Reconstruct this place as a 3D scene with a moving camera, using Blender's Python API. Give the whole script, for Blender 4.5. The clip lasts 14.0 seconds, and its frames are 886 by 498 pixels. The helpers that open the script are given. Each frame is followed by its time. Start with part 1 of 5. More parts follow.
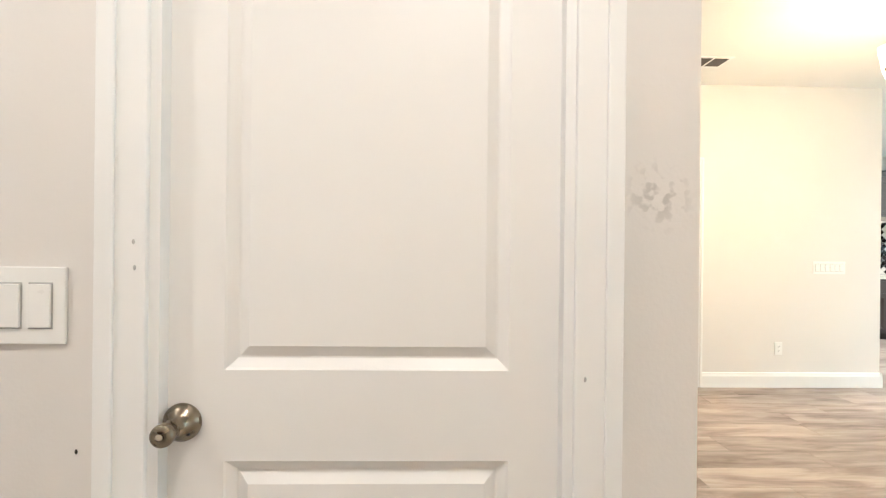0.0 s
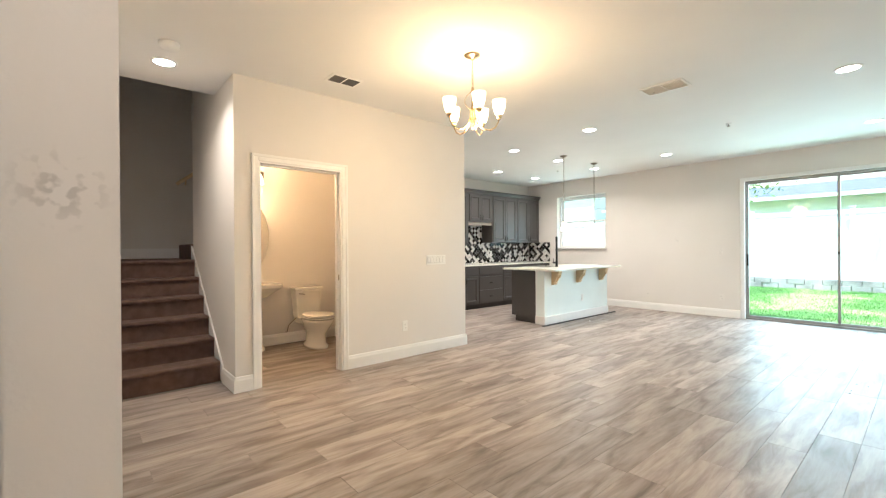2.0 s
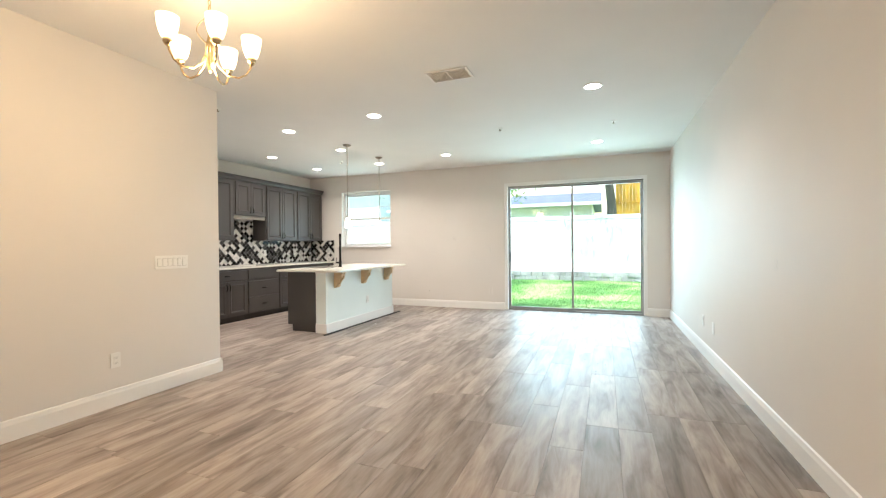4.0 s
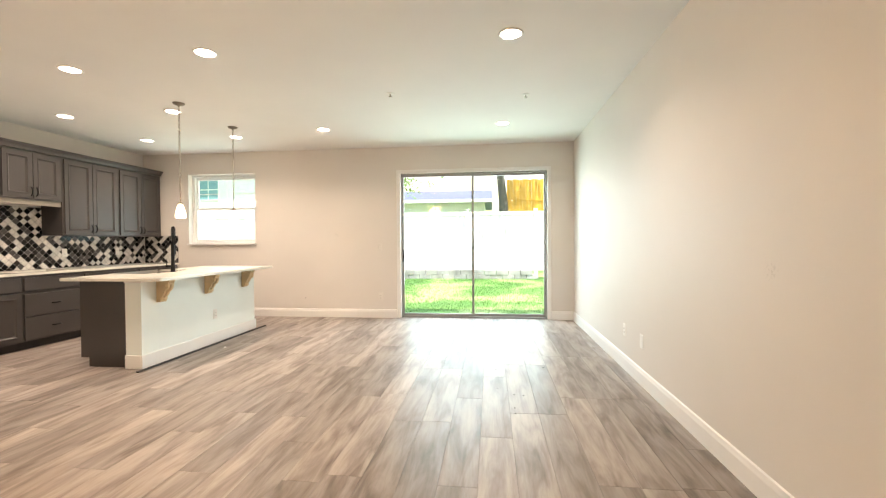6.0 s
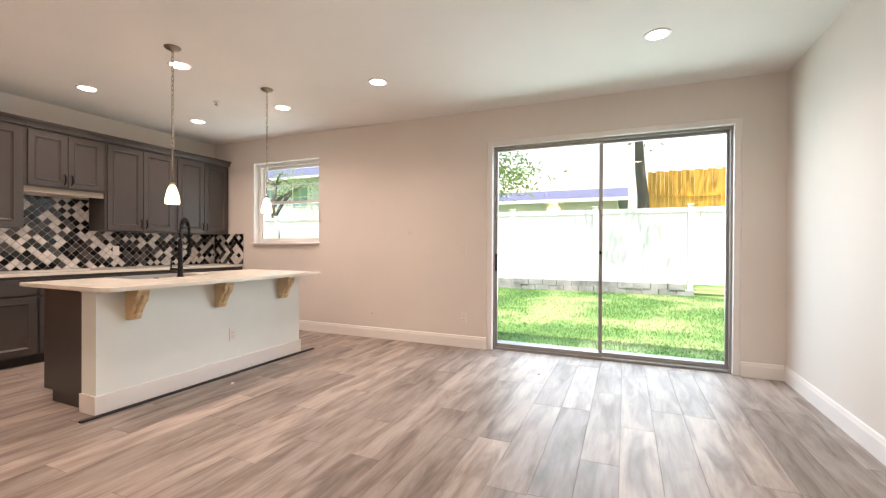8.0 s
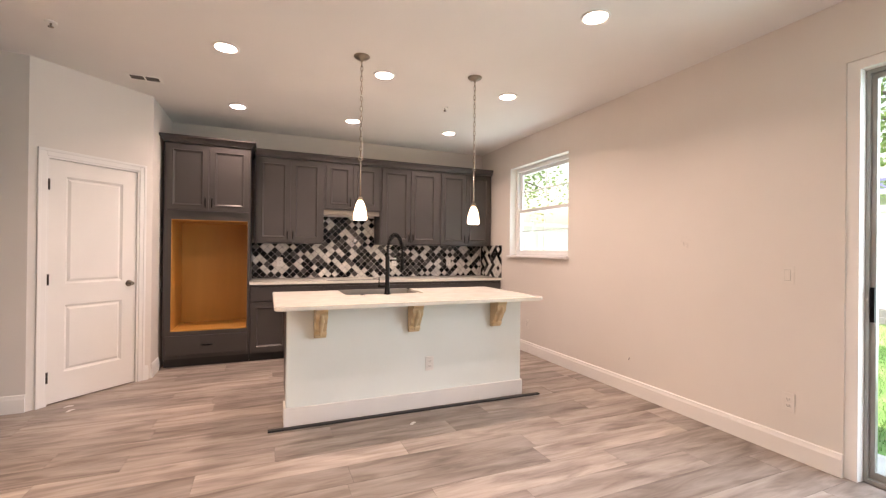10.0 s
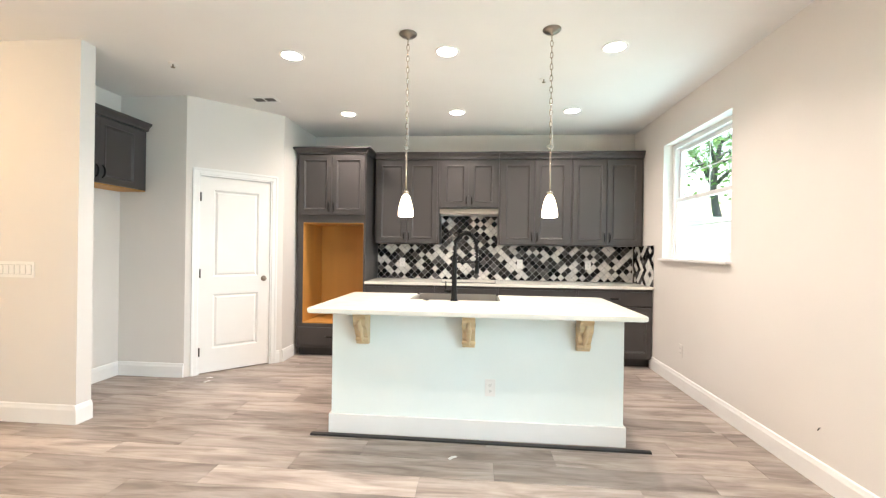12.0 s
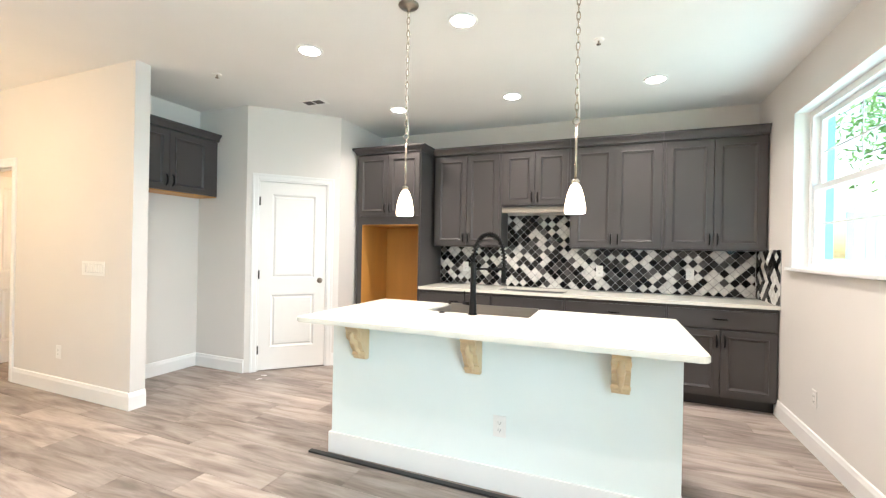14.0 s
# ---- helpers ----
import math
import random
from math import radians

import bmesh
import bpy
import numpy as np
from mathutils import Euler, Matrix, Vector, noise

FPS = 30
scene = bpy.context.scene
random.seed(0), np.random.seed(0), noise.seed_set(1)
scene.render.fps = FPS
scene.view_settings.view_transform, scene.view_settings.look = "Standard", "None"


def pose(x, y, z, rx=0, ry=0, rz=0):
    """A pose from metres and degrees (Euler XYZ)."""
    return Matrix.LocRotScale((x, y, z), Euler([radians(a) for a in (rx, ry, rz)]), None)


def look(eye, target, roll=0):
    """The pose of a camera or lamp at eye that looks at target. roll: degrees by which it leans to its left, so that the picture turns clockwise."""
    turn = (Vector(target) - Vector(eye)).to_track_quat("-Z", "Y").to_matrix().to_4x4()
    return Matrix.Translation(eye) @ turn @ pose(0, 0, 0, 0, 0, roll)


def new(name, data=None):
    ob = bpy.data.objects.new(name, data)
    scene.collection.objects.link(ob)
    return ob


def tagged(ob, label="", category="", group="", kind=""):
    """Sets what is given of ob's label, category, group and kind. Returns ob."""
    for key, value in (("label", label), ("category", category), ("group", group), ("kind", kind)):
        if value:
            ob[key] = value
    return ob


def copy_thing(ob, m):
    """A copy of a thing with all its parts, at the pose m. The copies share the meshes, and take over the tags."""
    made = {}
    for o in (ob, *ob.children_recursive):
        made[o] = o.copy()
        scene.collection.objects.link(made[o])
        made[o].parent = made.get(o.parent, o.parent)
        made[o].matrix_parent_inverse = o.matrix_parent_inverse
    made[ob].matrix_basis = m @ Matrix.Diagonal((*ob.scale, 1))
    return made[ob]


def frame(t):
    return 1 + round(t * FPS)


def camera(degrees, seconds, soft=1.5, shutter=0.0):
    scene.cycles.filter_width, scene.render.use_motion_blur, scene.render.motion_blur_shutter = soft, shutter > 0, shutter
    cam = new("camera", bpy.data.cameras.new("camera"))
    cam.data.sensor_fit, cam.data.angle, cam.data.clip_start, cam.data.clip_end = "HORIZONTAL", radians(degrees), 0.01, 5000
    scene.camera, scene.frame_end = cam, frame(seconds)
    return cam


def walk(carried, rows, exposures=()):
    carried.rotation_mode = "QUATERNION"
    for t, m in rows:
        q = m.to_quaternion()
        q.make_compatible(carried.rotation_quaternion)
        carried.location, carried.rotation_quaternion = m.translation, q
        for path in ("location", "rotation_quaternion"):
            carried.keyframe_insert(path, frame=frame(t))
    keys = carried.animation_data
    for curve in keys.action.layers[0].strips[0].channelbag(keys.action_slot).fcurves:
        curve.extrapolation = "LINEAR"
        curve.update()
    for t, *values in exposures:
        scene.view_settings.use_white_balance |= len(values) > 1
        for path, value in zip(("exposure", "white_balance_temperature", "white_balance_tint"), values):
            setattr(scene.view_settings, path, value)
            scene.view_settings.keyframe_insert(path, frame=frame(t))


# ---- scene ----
cam = camera(92.9, 14.0, 1.25)
PATH = [
    (0, (-0.281, 0.295, 1.258), (-0.236, 2.295, 1.257), 0.6),
    (0.3, (-0.160, 0.257, 1.261), (-0.056, 2.255, 1.263), 0.1),
    (0.5, (-0.080, 0.221, 1.262), (0.104, 2.213, 1.269), -0.1),
    (1, (0.026, 0.183, 1.255), (0.603, 2.098, 1.262), -0.3),
    (1.5, (0.073, 0.156, 1.258), (1.06, 1.895, 1.259), -0.4),
    (2, (0.095, 0.163, 1.259), (1.401, 1.678, 1.255), -0.4),
    (2.5, (0.235, 0.228, 1.207), (1.749, 1.535, 1.207), -0.5),
    (3, (0.421, 0.316, 1.22), (2.084, 1.427, 1.219), -0.5),
    (3.5, (0.594, 0.426, 1.24), (2.375, 1.338, 1.233), -0.5),
    (6, (1.968, 0.79, 1.248), (3.955, 1.017, 1.214), -0.4),
    (6.5, (2.484, 0.746, 1.232), (4.471, 0.966, 1.2), -0.4),
    (7, (2.999, 0.755, 1.233), (4.976, 1.057, 1.197), -0.2),
    (7.5, (3.539, 0.758, 1.211), (5.477, 1.251, 1.183), -0.1),
    (8, (4.034, 0.845, 1.196), (5.87, 1.638, 1.187), 0.3),
    (8.5, (4.530, 0.840, 1.254), (6.162, 1.996, 1.235), 0.3),
    (9, (4.927, 0.889, 1.283), (6.289, 2.353, 1.274), 0.4),
    (11.5, (6.568, 1.165, 1.328), (6.582, 3.165, 1.33), 0.7),
    (12, (6.823, 1.33, 1.312), (6.648, 3.323, 1.312), 0.8),
    (12.5, (7.067, 1.488, 1.326), (6.71, 3.456, 1.323), 0.9),
    (13, (7.301, 1.623, 1.334), (6.773, 3.551, 1.333), 1.0),
    (13.5, (7.393, 1.822, 1.341), (6.736, 3.711, 1.337), 1.0),
    (14, (7.473, 1.959, 1.34), (6.724, 3.814, 1.339), 1.1),
]
EXPOSURES = [
    (0.0, 2.22, 5350, 8), (1.0, 2.06, 5450, 9), (1.5, 1.85, 5400, 10), (2.0, 1.68, 5650, 10), (2.5, 1.58, 5750, 11), (3.5, 1.46, 5750, 12),
    (6.0, 1.52, 6800, 19), (6.5, 1.43, 6750, 21), (7.5, 1.17, 6550, 25), (8.0, 1.10, 6800, 31), (9.2, 1.04, 7150, 41), (11.3, 1.82, 6100, 17), (12.5, 1.89, 5850, 15), (14.0, 1.92, 5700, 13)]
walk(cam, [(t, look(e, g, r)) for t, e, g, r in PATH], EXPOSURES)

# ---- world, sun, large lights ----
world = bpy.data.worlds.new("sky")
scene.world = world
world.use_nodes = True
wn = world.node_tree.nodes
sky = wn.new("ShaderNodeTexSky")
sky.sky_type, sky.sun_disc = "NISHITA", False
SUN_EL, SUN_AZ = 74.5, 200.0          # degrees; azimuth of the way towards the sun, from +x anticlockwise
sky.air_density, sky.dust_density = 2.2, 1.5
sky.sun_elevation, sky.sun_rotation = radians(SUN_EL), radians(90 - SUN_AZ)
world.node_tree.links.new(sky.outputs[0], wn["Background"].inputs[0])
wn["Background"].inputs[1].default_value = 0.15


def lamp(name, kind, at, watts, colour, size=0.1, aim=None, spread=180.0):
    data = bpy.data.lights.new(name, kind)
    data.energy, data.color = watts, colour
    if kind == "AREA":
        data.shape, data.size, data.spread = "DISK", size, radians(spread)
    elif kind == "POINT":
        data.shadow_soft_size = size
    ob = new(name, data)
    ob.matrix_world = look(at, aim or (at[0], at[1] + 0.0001, at[2] - 1))
    return ob


sun_way = Vector((math.cos(radians(SUN_AZ)) * math.cos(radians(SUN_EL)), math.sin(radians(SUN_AZ)) * math.cos(radians(SUN_EL)), math.sin(radians(SUN_EL))))
sun_data = bpy.data.lights.new("sun", "SUN")
sun_data.energy, sun_data.angle, sun_data.color = 5.0, radians(0.5), (1.0, 0.97, 0.92)
sun = new("sun", sun_data)
sun.matrix_world = look(sun_way * 60, (0, 0, 0))

WARM = (1.0, 0.84, 0.66)
CANS = [(5.19, 0.635), (7.585, 0.63), (5.19, 3.10), (7.56, 3.07), (5.34, 4.50), (6.555, 4.50), (7.785, 4.50), (5.34, 5.92), (6.555, 5.92), (7.78, 5.92), (0.63, 4.28)]
PENDANTS = [(6.305, 4.225), (7.287, 4.225)]
CHANDELIER = (2.488, 2.562)
H = 2.805
# Unseen: first inferred from the knob's shadow, second added to brighten the closet door.
HALL = [(-0.15, 0.05), (-1.90, 0.20)]
CAN_W, PENDANT_W, CHANDELIER_W, WC_W, DOOR_W, WINDOW_W = 4.8, 2.6, 25.5, 13.0, 54.0, 8.0
for cx, cy in CANS:
    lamp("can_lamp", "AREA", (cx, cy, H - 0.016), CAN_W, WARM, 0.13, spread=135.0)
for cx, cy in HALL:
    lamp("hall_lamp", "AREA", (cx, cy, H - 0.016), 4.8, WARM, 0.13)
for cx, cy in PENDANTS:
    lamp("pendant_lamp", "POINT", (cx, cy, 1.50), PENDANT_W, WARM, 0.04)
lamp("chandelier_lamp", "POINT", (*CHANDELIER, 2.20), CHANDELIER_W, (1.0, 0.65, 0.31), 0.16)
lamp("vanity_lamp", "POINT", (1.72, 5.62, 2.14), WC_W, (1.0, 0.62, 0.29), 0.06)


def fill_panel(name, at, aim, sx, sy, watts):
    data = bpy.data.lights.new(name, "AREA")
    data.shape, data.size, data.size_y, data.energy, data.color = "RECTANGLE", sx, sy, watts, (0.70, 0.94, 1.0)
    ob = new(name, data)
    ob.matrix_world = look(at, aim)
    return ob


# Unseen area lamp outside the patio door, added to strengthen the daylight.
fill_panel("patio_daylight", (9.52, 1.06, 1.50), (8.52, 1.06, 1.03), 2.5, 2.4, DOOR_W)
# Added lamp tilted up, in place of light bounced off the ground.
fill_panel("window_daylight", (9.24, 5.41, 1.62), (8.24, 5.41, 2.10), 1.2, 1.1, WINDOW_W)


# ---- materials ----
def nodes_of(name):
    m = bpy.data.materials.new(name)
    m.use_nodes = True
    return m, m.node_tree.nodes, m.node_tree.links, m.node_tree.nodes["Principled BSDF"]


def ramp(n, stops):
    r = n.new("ShaderNodeValToRGB")
    while len(r.color_ramp.elements) < len(stops):
        r.color_ramp.elements.new(0.5)
    for e, (p, c) in zip(r.color_ramp.elements, stops):
        e.position, e.color = p, (*c, 1)
    return r


def surface(name, col, rough=0.5, metal=0.0, var=0.08, scale=3.0, bump=0.02, fine=220.0, stretch=(1, 1, 1), rvar=0.08, island=0.0, spec=0.5):
    """Paint, stone, metal: colour that drifts at two scales, fine relief, uneven gloss."""
    m, n, l, b = nodes_of(name)
    geo = n.new("ShaderNodeNewGeometry")
    mp = n.new("ShaderNodeMapping")
    mp.inputs["Scale"].default_value = stretch
    l.new(geo.outputs["Position"], mp.inputs["Vector"])
    big = n.new("ShaderNodeTexNoise")
    big.inputs["Scale"].default_value, big.inputs["Detail"].default_value = scale, 5
    small = n.new("ShaderNodeTexNoise")
    small.inputs["Scale"].default_value, small.inputs["Detail"].default_value = fine, 2
    for t in (big, small):
        l.new(mp.outputs[0], t.inputs["Vector"])
    r = ramp(n, [(0.3, [c * (1 - var) for c in col]), (0.7, [min(c * (1 + var), 0.95) for c in col])])
    l.new(big.outputs[0], r.inputs[0])
    out = r.outputs[0]
    if island:
        hsv = n.new("ShaderNodeHueSaturation")
        mul = n.new("ShaderNodeMapRange")
        mul.inputs["To Min"].default_value, mul.inputs["To Max"].default_value = 1 - island, 1 + island
        l.new(geo.outputs["Random Per Island"], mul.inputs["Value"])
        l.new(mul.outputs[0], hsv.inputs["Value"])
        l.new(out, hsv.inputs["Color"])
        out = hsv.outputs[0]
    l.new(out, b.inputs["Base Color"])
    mr = n.new("ShaderNodeMapRange")
    mr.inputs["To Min"].default_value, mr.inputs["To Max"].default_value = max(rough - rvar, 0.02), min(rough + rvar, 1)
    l.new(big.outputs[0], mr.inputs["Value"])
    l.new(mr.outputs[0], b.inputs["Roughness"])
    b.inputs["Metallic"].default_value = metal
    b.inputs["Specular IOR Level"].default_value = spec
    if bump:
        bp = n.new("ShaderNodeBump")
        bp.inputs["Strength"].default_value, bp.inputs["Distance"].default_value = bump * 10, 0.001
        l.new(small.outputs[0], bp.inputs["Height"])
        l.new(bp.outputs[0], b.inputs["Normal"])
    return m


def glow(name, col, strength):
    m, n, l, b = nodes_of(name)
    b.inputs["Base Color"].default_value = (0.9, 0.88, 0.82, 1)
    b.inputs["Emission Color"].default_value = (*col, 1)
    b.inputs["Emission Strength"].default_value = strength
    b.inputs["Roughness"].default_value = 0.35
    return m


def glass(name, tint=(0.97, 1.0, 0.99)):
    m, n, l, b = nodes_of(name)
    n.remove(b)
    tr, gl, lw, mx = n.new("ShaderNodeBsdfTransparent"), n.new("ShaderNodeBsdfGlossy"), n.new("ShaderNodeLayerWeight"), n.new("ShaderNodeMixShader")
    fr, mr = n.new("ShaderNodeMath"), n.new("ShaderNodeMapRange")
    fr.operation = "POWER"
    fr.inputs[1].default_value = 5.0
    l.new(lw.outputs["Facing"], fr.inputs[0])
    mr.inputs["To Min"].default_value, mr.inputs["To Max"].default_value = 0.035, 0.7
    l.new(fr.outputs[0], mr.inputs["Value"])
    tr.inputs[0].default_value = (*tint, 1)
    gl.inputs["Roughness"].default_value = 0.01
    l.new(mr.outputs[0], mx.inputs[0])
    l.new(tr.outputs[0], mx.inputs[1])
    l.new(gl.outputs[0], mx.inputs[2])
    l.new(mx.outputs[0], n["Material Output"].inputs[0])
    return m


def wall_paint(name, col, stain_at=None, strength=0.4):
    """Matt wall paint with a light roller texture; stain_at: the middle of a patch of hand marks."""
    m = surface(name, col, 0.62, var=0.025, scale=1.1, bump=0.035, fine=140, rvar=0.05)
    if stain_at:
        n, l = m.node_tree.nodes, m.node_tree.links
        b = n["Principled BSDF"]
        geo = n.new("ShaderNodeNewGeometry")
        dist = n.new("ShaderNodeVectorMath")
        dist.operation = "DISTANCE"
        dist.inputs[1].default_value = stain_at
        l.new(geo.outputs["Position"], dist.inputs[0])
        near = n.new("ShaderNodeMapRange")
        near.inputs["From Min"].default_value, near.inputs["From Max"].default_value = 0.015, 0.065
        near.inputs["To Min"].default_value, near.inputs["To Max"].default_value = 1, 0
        l.new(dist.outputs["Value"], near.inputs["Value"])
        spots = n.new("ShaderNodeTexNoise")
        spots.inputs["Scale"].default_value, spots.inputs["Detail"].default_value = 62, 1.5
        l.new(geo.outputs["Position"], spots.inputs["Vector"])
        sr = ramp(n, [(0.52, (0, 0, 0)), (0.62, (1, 1, 1))])
        l.new(spots.outputs[0], sr.inputs[0])
        mul = n.new("ShaderNodeMath")
        mul.operation = "MULTIPLY"
        l.new(near.outputs[0], mul.inputs[0])
        l.new(sr.outputs[0], mul.inputs[1])
        half = n.new("ShaderNodeMath")
        half.operation = "MULTIPLY"
        half.inputs[1].default_value = strength
        l.new(mul.outputs[0], half.inputs[0])
        mix = n.new("ShaderNodeMixRGB")
        mix.inputs[2].default_value = (0.22, 0.20, 0.18, 1)
        old = b.inputs["Base Color"].links[0].from_socket
        l.new(half.outputs[0], mix.inputs[0])
        l.new(old, mix.inputs[1])
        l.new(mix.outputs[0], b.inputs["Base Color"])
    return m


def plank_material():
    """Wood-look porcelain: streaks along the plank, own tone for each plank."""
    m, n, l, b = nodes_of("plank_tile")
    geo, info = n.new("ShaderNodeNewGeometry"), n.new("ShaderNodeObjectInfo")
    off = n.new("ShaderNodeVectorMath")
    off.operation = "MULTIPLY_ADD"
    off.inputs[1].default_value = (37.0, 11.0, 0)
    l.new(info.outputs["Random"], off.inputs[0])
    l.new(geo.outputs["Position"], off.inputs[2])
    outs = []
    for sc, st, det in ((1.0, (1.9, 10.5, 1), 4), (1.0, (4.5, 50, 1), 3), (0.9, (0.8, 3, 1), 2)):
        mp = n.new("ShaderNodeMapping")
        mp.inputs["Scale"].default_value = st
        l.new(off.outputs[0], mp.inputs[0])
        t = n.new("ShaderNodeTexNoise")
        t.inputs["Scale"].default_value, t.inputs["Detail"].default_value, t.inputs["Roughness"].default_value = sc, det, 0.55
        t.inputs["Distortion"].default_value = 0.6
        l.new(mp.outputs[0], t.inputs["Vector"])
        outs.append(t)
    r1 = ramp(n, [(0.26, (0.145, 0.116, 0.099)), (0.40, (0.248, 0.206, 0.178)), (0.55, (0.357, 0.307, 0.272)), (0.77, (0.455, 0.402, 0.362))])
    l.new(outs[0].outputs[0], r1.inputs[0])
    r2 = ramp(n, [(0.35, (0.72, 0.70, 0.68)), (0.6, (1, 1, 1))])
    l.new(outs[1].outputs[0], r2.inputs[0])
    mul = n.new("ShaderNodeMixRGB")
    mul.blend_type = "MULTIPLY"
    mul.inputs[0].default_value = 0.45
    l.new(r1.outputs[0], mul.inputs[1])
    l.new(r2.outputs[0], mul.inputs[2])
    tone = n.new("ShaderNodeMapRange")
    tone.inputs["To Min"].default_value, tone.inputs["To Max"].default_value = 0.77, 1.21
    l.new(info.outputs["Random"], tone.inputs["Value"])
    hsv = n.new("ShaderNodeHueSaturation")
    l.new(tone.outputs[0], hsv.inputs["Value"])
    l.new(mul.outputs[0], hsv.inputs["Color"])
    l.new(hsv.outputs[0], b.inputs["Base Color"])
    b.inputs["Specular IOR Level"].default_value = 0.28
    rr = n.new("ShaderNodeMapRange")
    rr.inputs["To Min"].default_value, rr.inputs["To Max"].default_value = 0.30, 0.52
    l.new(outs[2].outputs[0], rr.inputs["Value"])
    l.new(rr.outputs[0], b.inputs["Roughness"])
    bp = n.new("ShaderNodeBump")
    bp.inputs["Strength"].default_value, bp.inputs["Distance"].default_value = 0.12, 0.001
    l.new(outs[1].outputs[0], bp.inputs["Height"])
    l.new(bp.outputs[0], b.inputs["Normal"])
    return m


def ply_material():
    m = surface("raw_plywood", (0.50, 0.245, 0.052), 0.5, var=0.08, scale=1.0, stretch=(7, 7, 1.0), bump=0.03, fine=60)
    return m


def grass_material():
    m, n, l, b = nodes_of("lawn_grass")
    geo = n.new("ShaderNodeNewGeometry")
    t = n.new("ShaderNodeTexNoise")
    t.inputs["Scale"].default_value, t.inputs["Detail"].default_value = 0.7, 6
    l.new(geo.outputs["Position"], t.inputs["Vector"])
    # The palest stop is dry grass and also sunlit patches put into the colour.
    r = ramp(n, [(0.34, (0.06, 0.165, 0.03)), (0.48, (0.11, 0.24, 0.05)), (0.60, (0.29, 0.37, 0.145))])
    l.new(t.outputs[0], r.inputs[0])
    hsv = n.new("ShaderNodeHueSaturation")
    mr = n.new("ShaderNodeMapRange")
    mr.inputs["To Min"].default_value, mr.inputs["To Max"].default_value = 0.82, 1.18
    l.new(geo.outputs["Random Per Island"], mr.inputs["Value"])
    l.new(mr.outputs[0], hsv.inputs["Value"])
    l.new(r.outputs[0], hsv.inputs["Color"])
    l.new(hsv.outputs[0], b.inputs["Base Color"])
    b.inputs["Roughness"].default_value = 0.7
    return m


def leaf_material():
    """Thin leaves: sunlight shines through them."""
    m = surface("leaf", (0.10, 0.19, 0.05), 0.55, var=0.3, scale=1.5, bump=0.0, island=0.35)
    n, l = m.node_tree.nodes, m.node_tree.links
    b = n["Principled BSDF"]
    tr, mx = n.new("ShaderNodeBsdfTranslucent"), n.new("ShaderNodeMixShader")
    tr.inputs[0].default_value = (0.30, 0.46, 0.14, 1)
    mx.inputs[0].default_value = 0.5
    l.new(b.outputs[0], mx.inputs[1])
    l.new(tr.outputs[0], mx.inputs[2])
    l.new(mx.outputs[0], n["Material Output"].inputs[0])
    return m


WALL = wall_paint("wall_paint_greige", (0.70, 0.667, 0.628))
WALL_MARKED = wall_paint("wall_paint_marked", (0.70, 0.667, 0.628), (0.075, 0.955, 1.345))
WALL_EAST = wall_paint("wall_paint_scuffed", (0.70, 0.667, 0.628), (8.765, 3.353, 1.385), 0.28)
WALL_SOUTH = wall_paint("wall_paint_smudged", (0.70, 0.667, 0.628), (4.08, -0.5, 1.105), 0.22)
CEIL = surface("ceiling_white", (0.78, 0.77, 0.75), 0.8, var=0.02, scale=1.5, bump=0.08, fine=90)
TRIM = surface("trim_white", (0.80, 0.79, 0.77), 0.32, var=0.02, scale=4, bump=0.006, fine=60)
DOORWHITE = surface("door_white", (0.79, 0.77, 0.74), 0.36, var=0.025, scale=2.0, bump=0.012, fine=90)
CAB = surface("cabinet_grey", (0.063, 0.057, 0.055), 0.36, spec=0.32, var=0.07, scale=2.5, bump=0.01, fine=120)
CABDARK = surface("cabinet_kick_dark", (0.022, 0.020, 0.019), 0.5, var=0.1)
PLY = ply_material()
RAWPINE = surface("raw_pine", (0.64, 0.485, 0.285), 0.5, var=0.05, scale=2.0, stretch=(6, 6, 1.2), bump=0.03, fine=50)
QUARTZ = surface("white_quartz", (0.70, 0.685, 0.615), 0.16, var=0.03, scale=9, bump=0.0, rvar=0.04)
STEEL = surface("brushed_steel", (0.52, 0.49, 0.45), 0.34, 1.0, var=0.03, scale=3, stretch=(2, 18, 18), bump=0.004)
NICKEL = surface("brushed_nickel", (0.50, 0.44, 0.36), 0.24, 1.0, var=0.06, scale=20, bump=0.0)
DARKNICKEL = surface("dark_nickel", (0.24, 0.205, 0.165), 0.3, 1.0, var=0.1, scale=30, bump=0.0)
PEWTER = surface("worn_pewter", (0.27, 0.225, 0.165), 0.27, 1.0, var=0.1, scale=30, bump=0.0)
BRASSY = surface("antique_nickel", (0.55, 0.42, 0.24), 0.25, 1.0, var=0.08, scale=20, bump=0.0)
BRONZE = surface("dark_bronze", (0.06, 0.052, 0.045), 0.38, 0.8, var=0.1, scale=20, bump=0.0)
BLACK = surface("matt_black", (0.004, 0.004, 0.004), 0.36, 0.0, spec=0.14, var=0.1, scale=20, bump=0.0)
PLATE = surface("ivory_plate", (0.70, 0.67, 0.63), 0.4, var=0.02, scale=20, bump=0.0)
SEAM = surface("plate_seam", (0.42, 0.41, 0.39), 0.6, var=0.05, bump=0.0)
PLASTIC = surface("white_plastic", (0.80, 0.79, 0.76), 0.3, var=0.02, scale=20, bump=0.0)
SLOT = surface("dark_slot", (0.02, 0.02, 0.02), 0.6, var=0.1, bump=0.0)
# Shade between the louvres, put into the grey of slats and backing.
VENTGREY = surface("vent_shadow_grey", (0.085, 0.078, 0.072), 0.6, var=0.1, bump=0.0)
PORCELAIN = surface("porcelain", (0.80, 0.77, 0.70), 0.1, var=0.015, scale=8, bump=0.0, rvar=0.03)
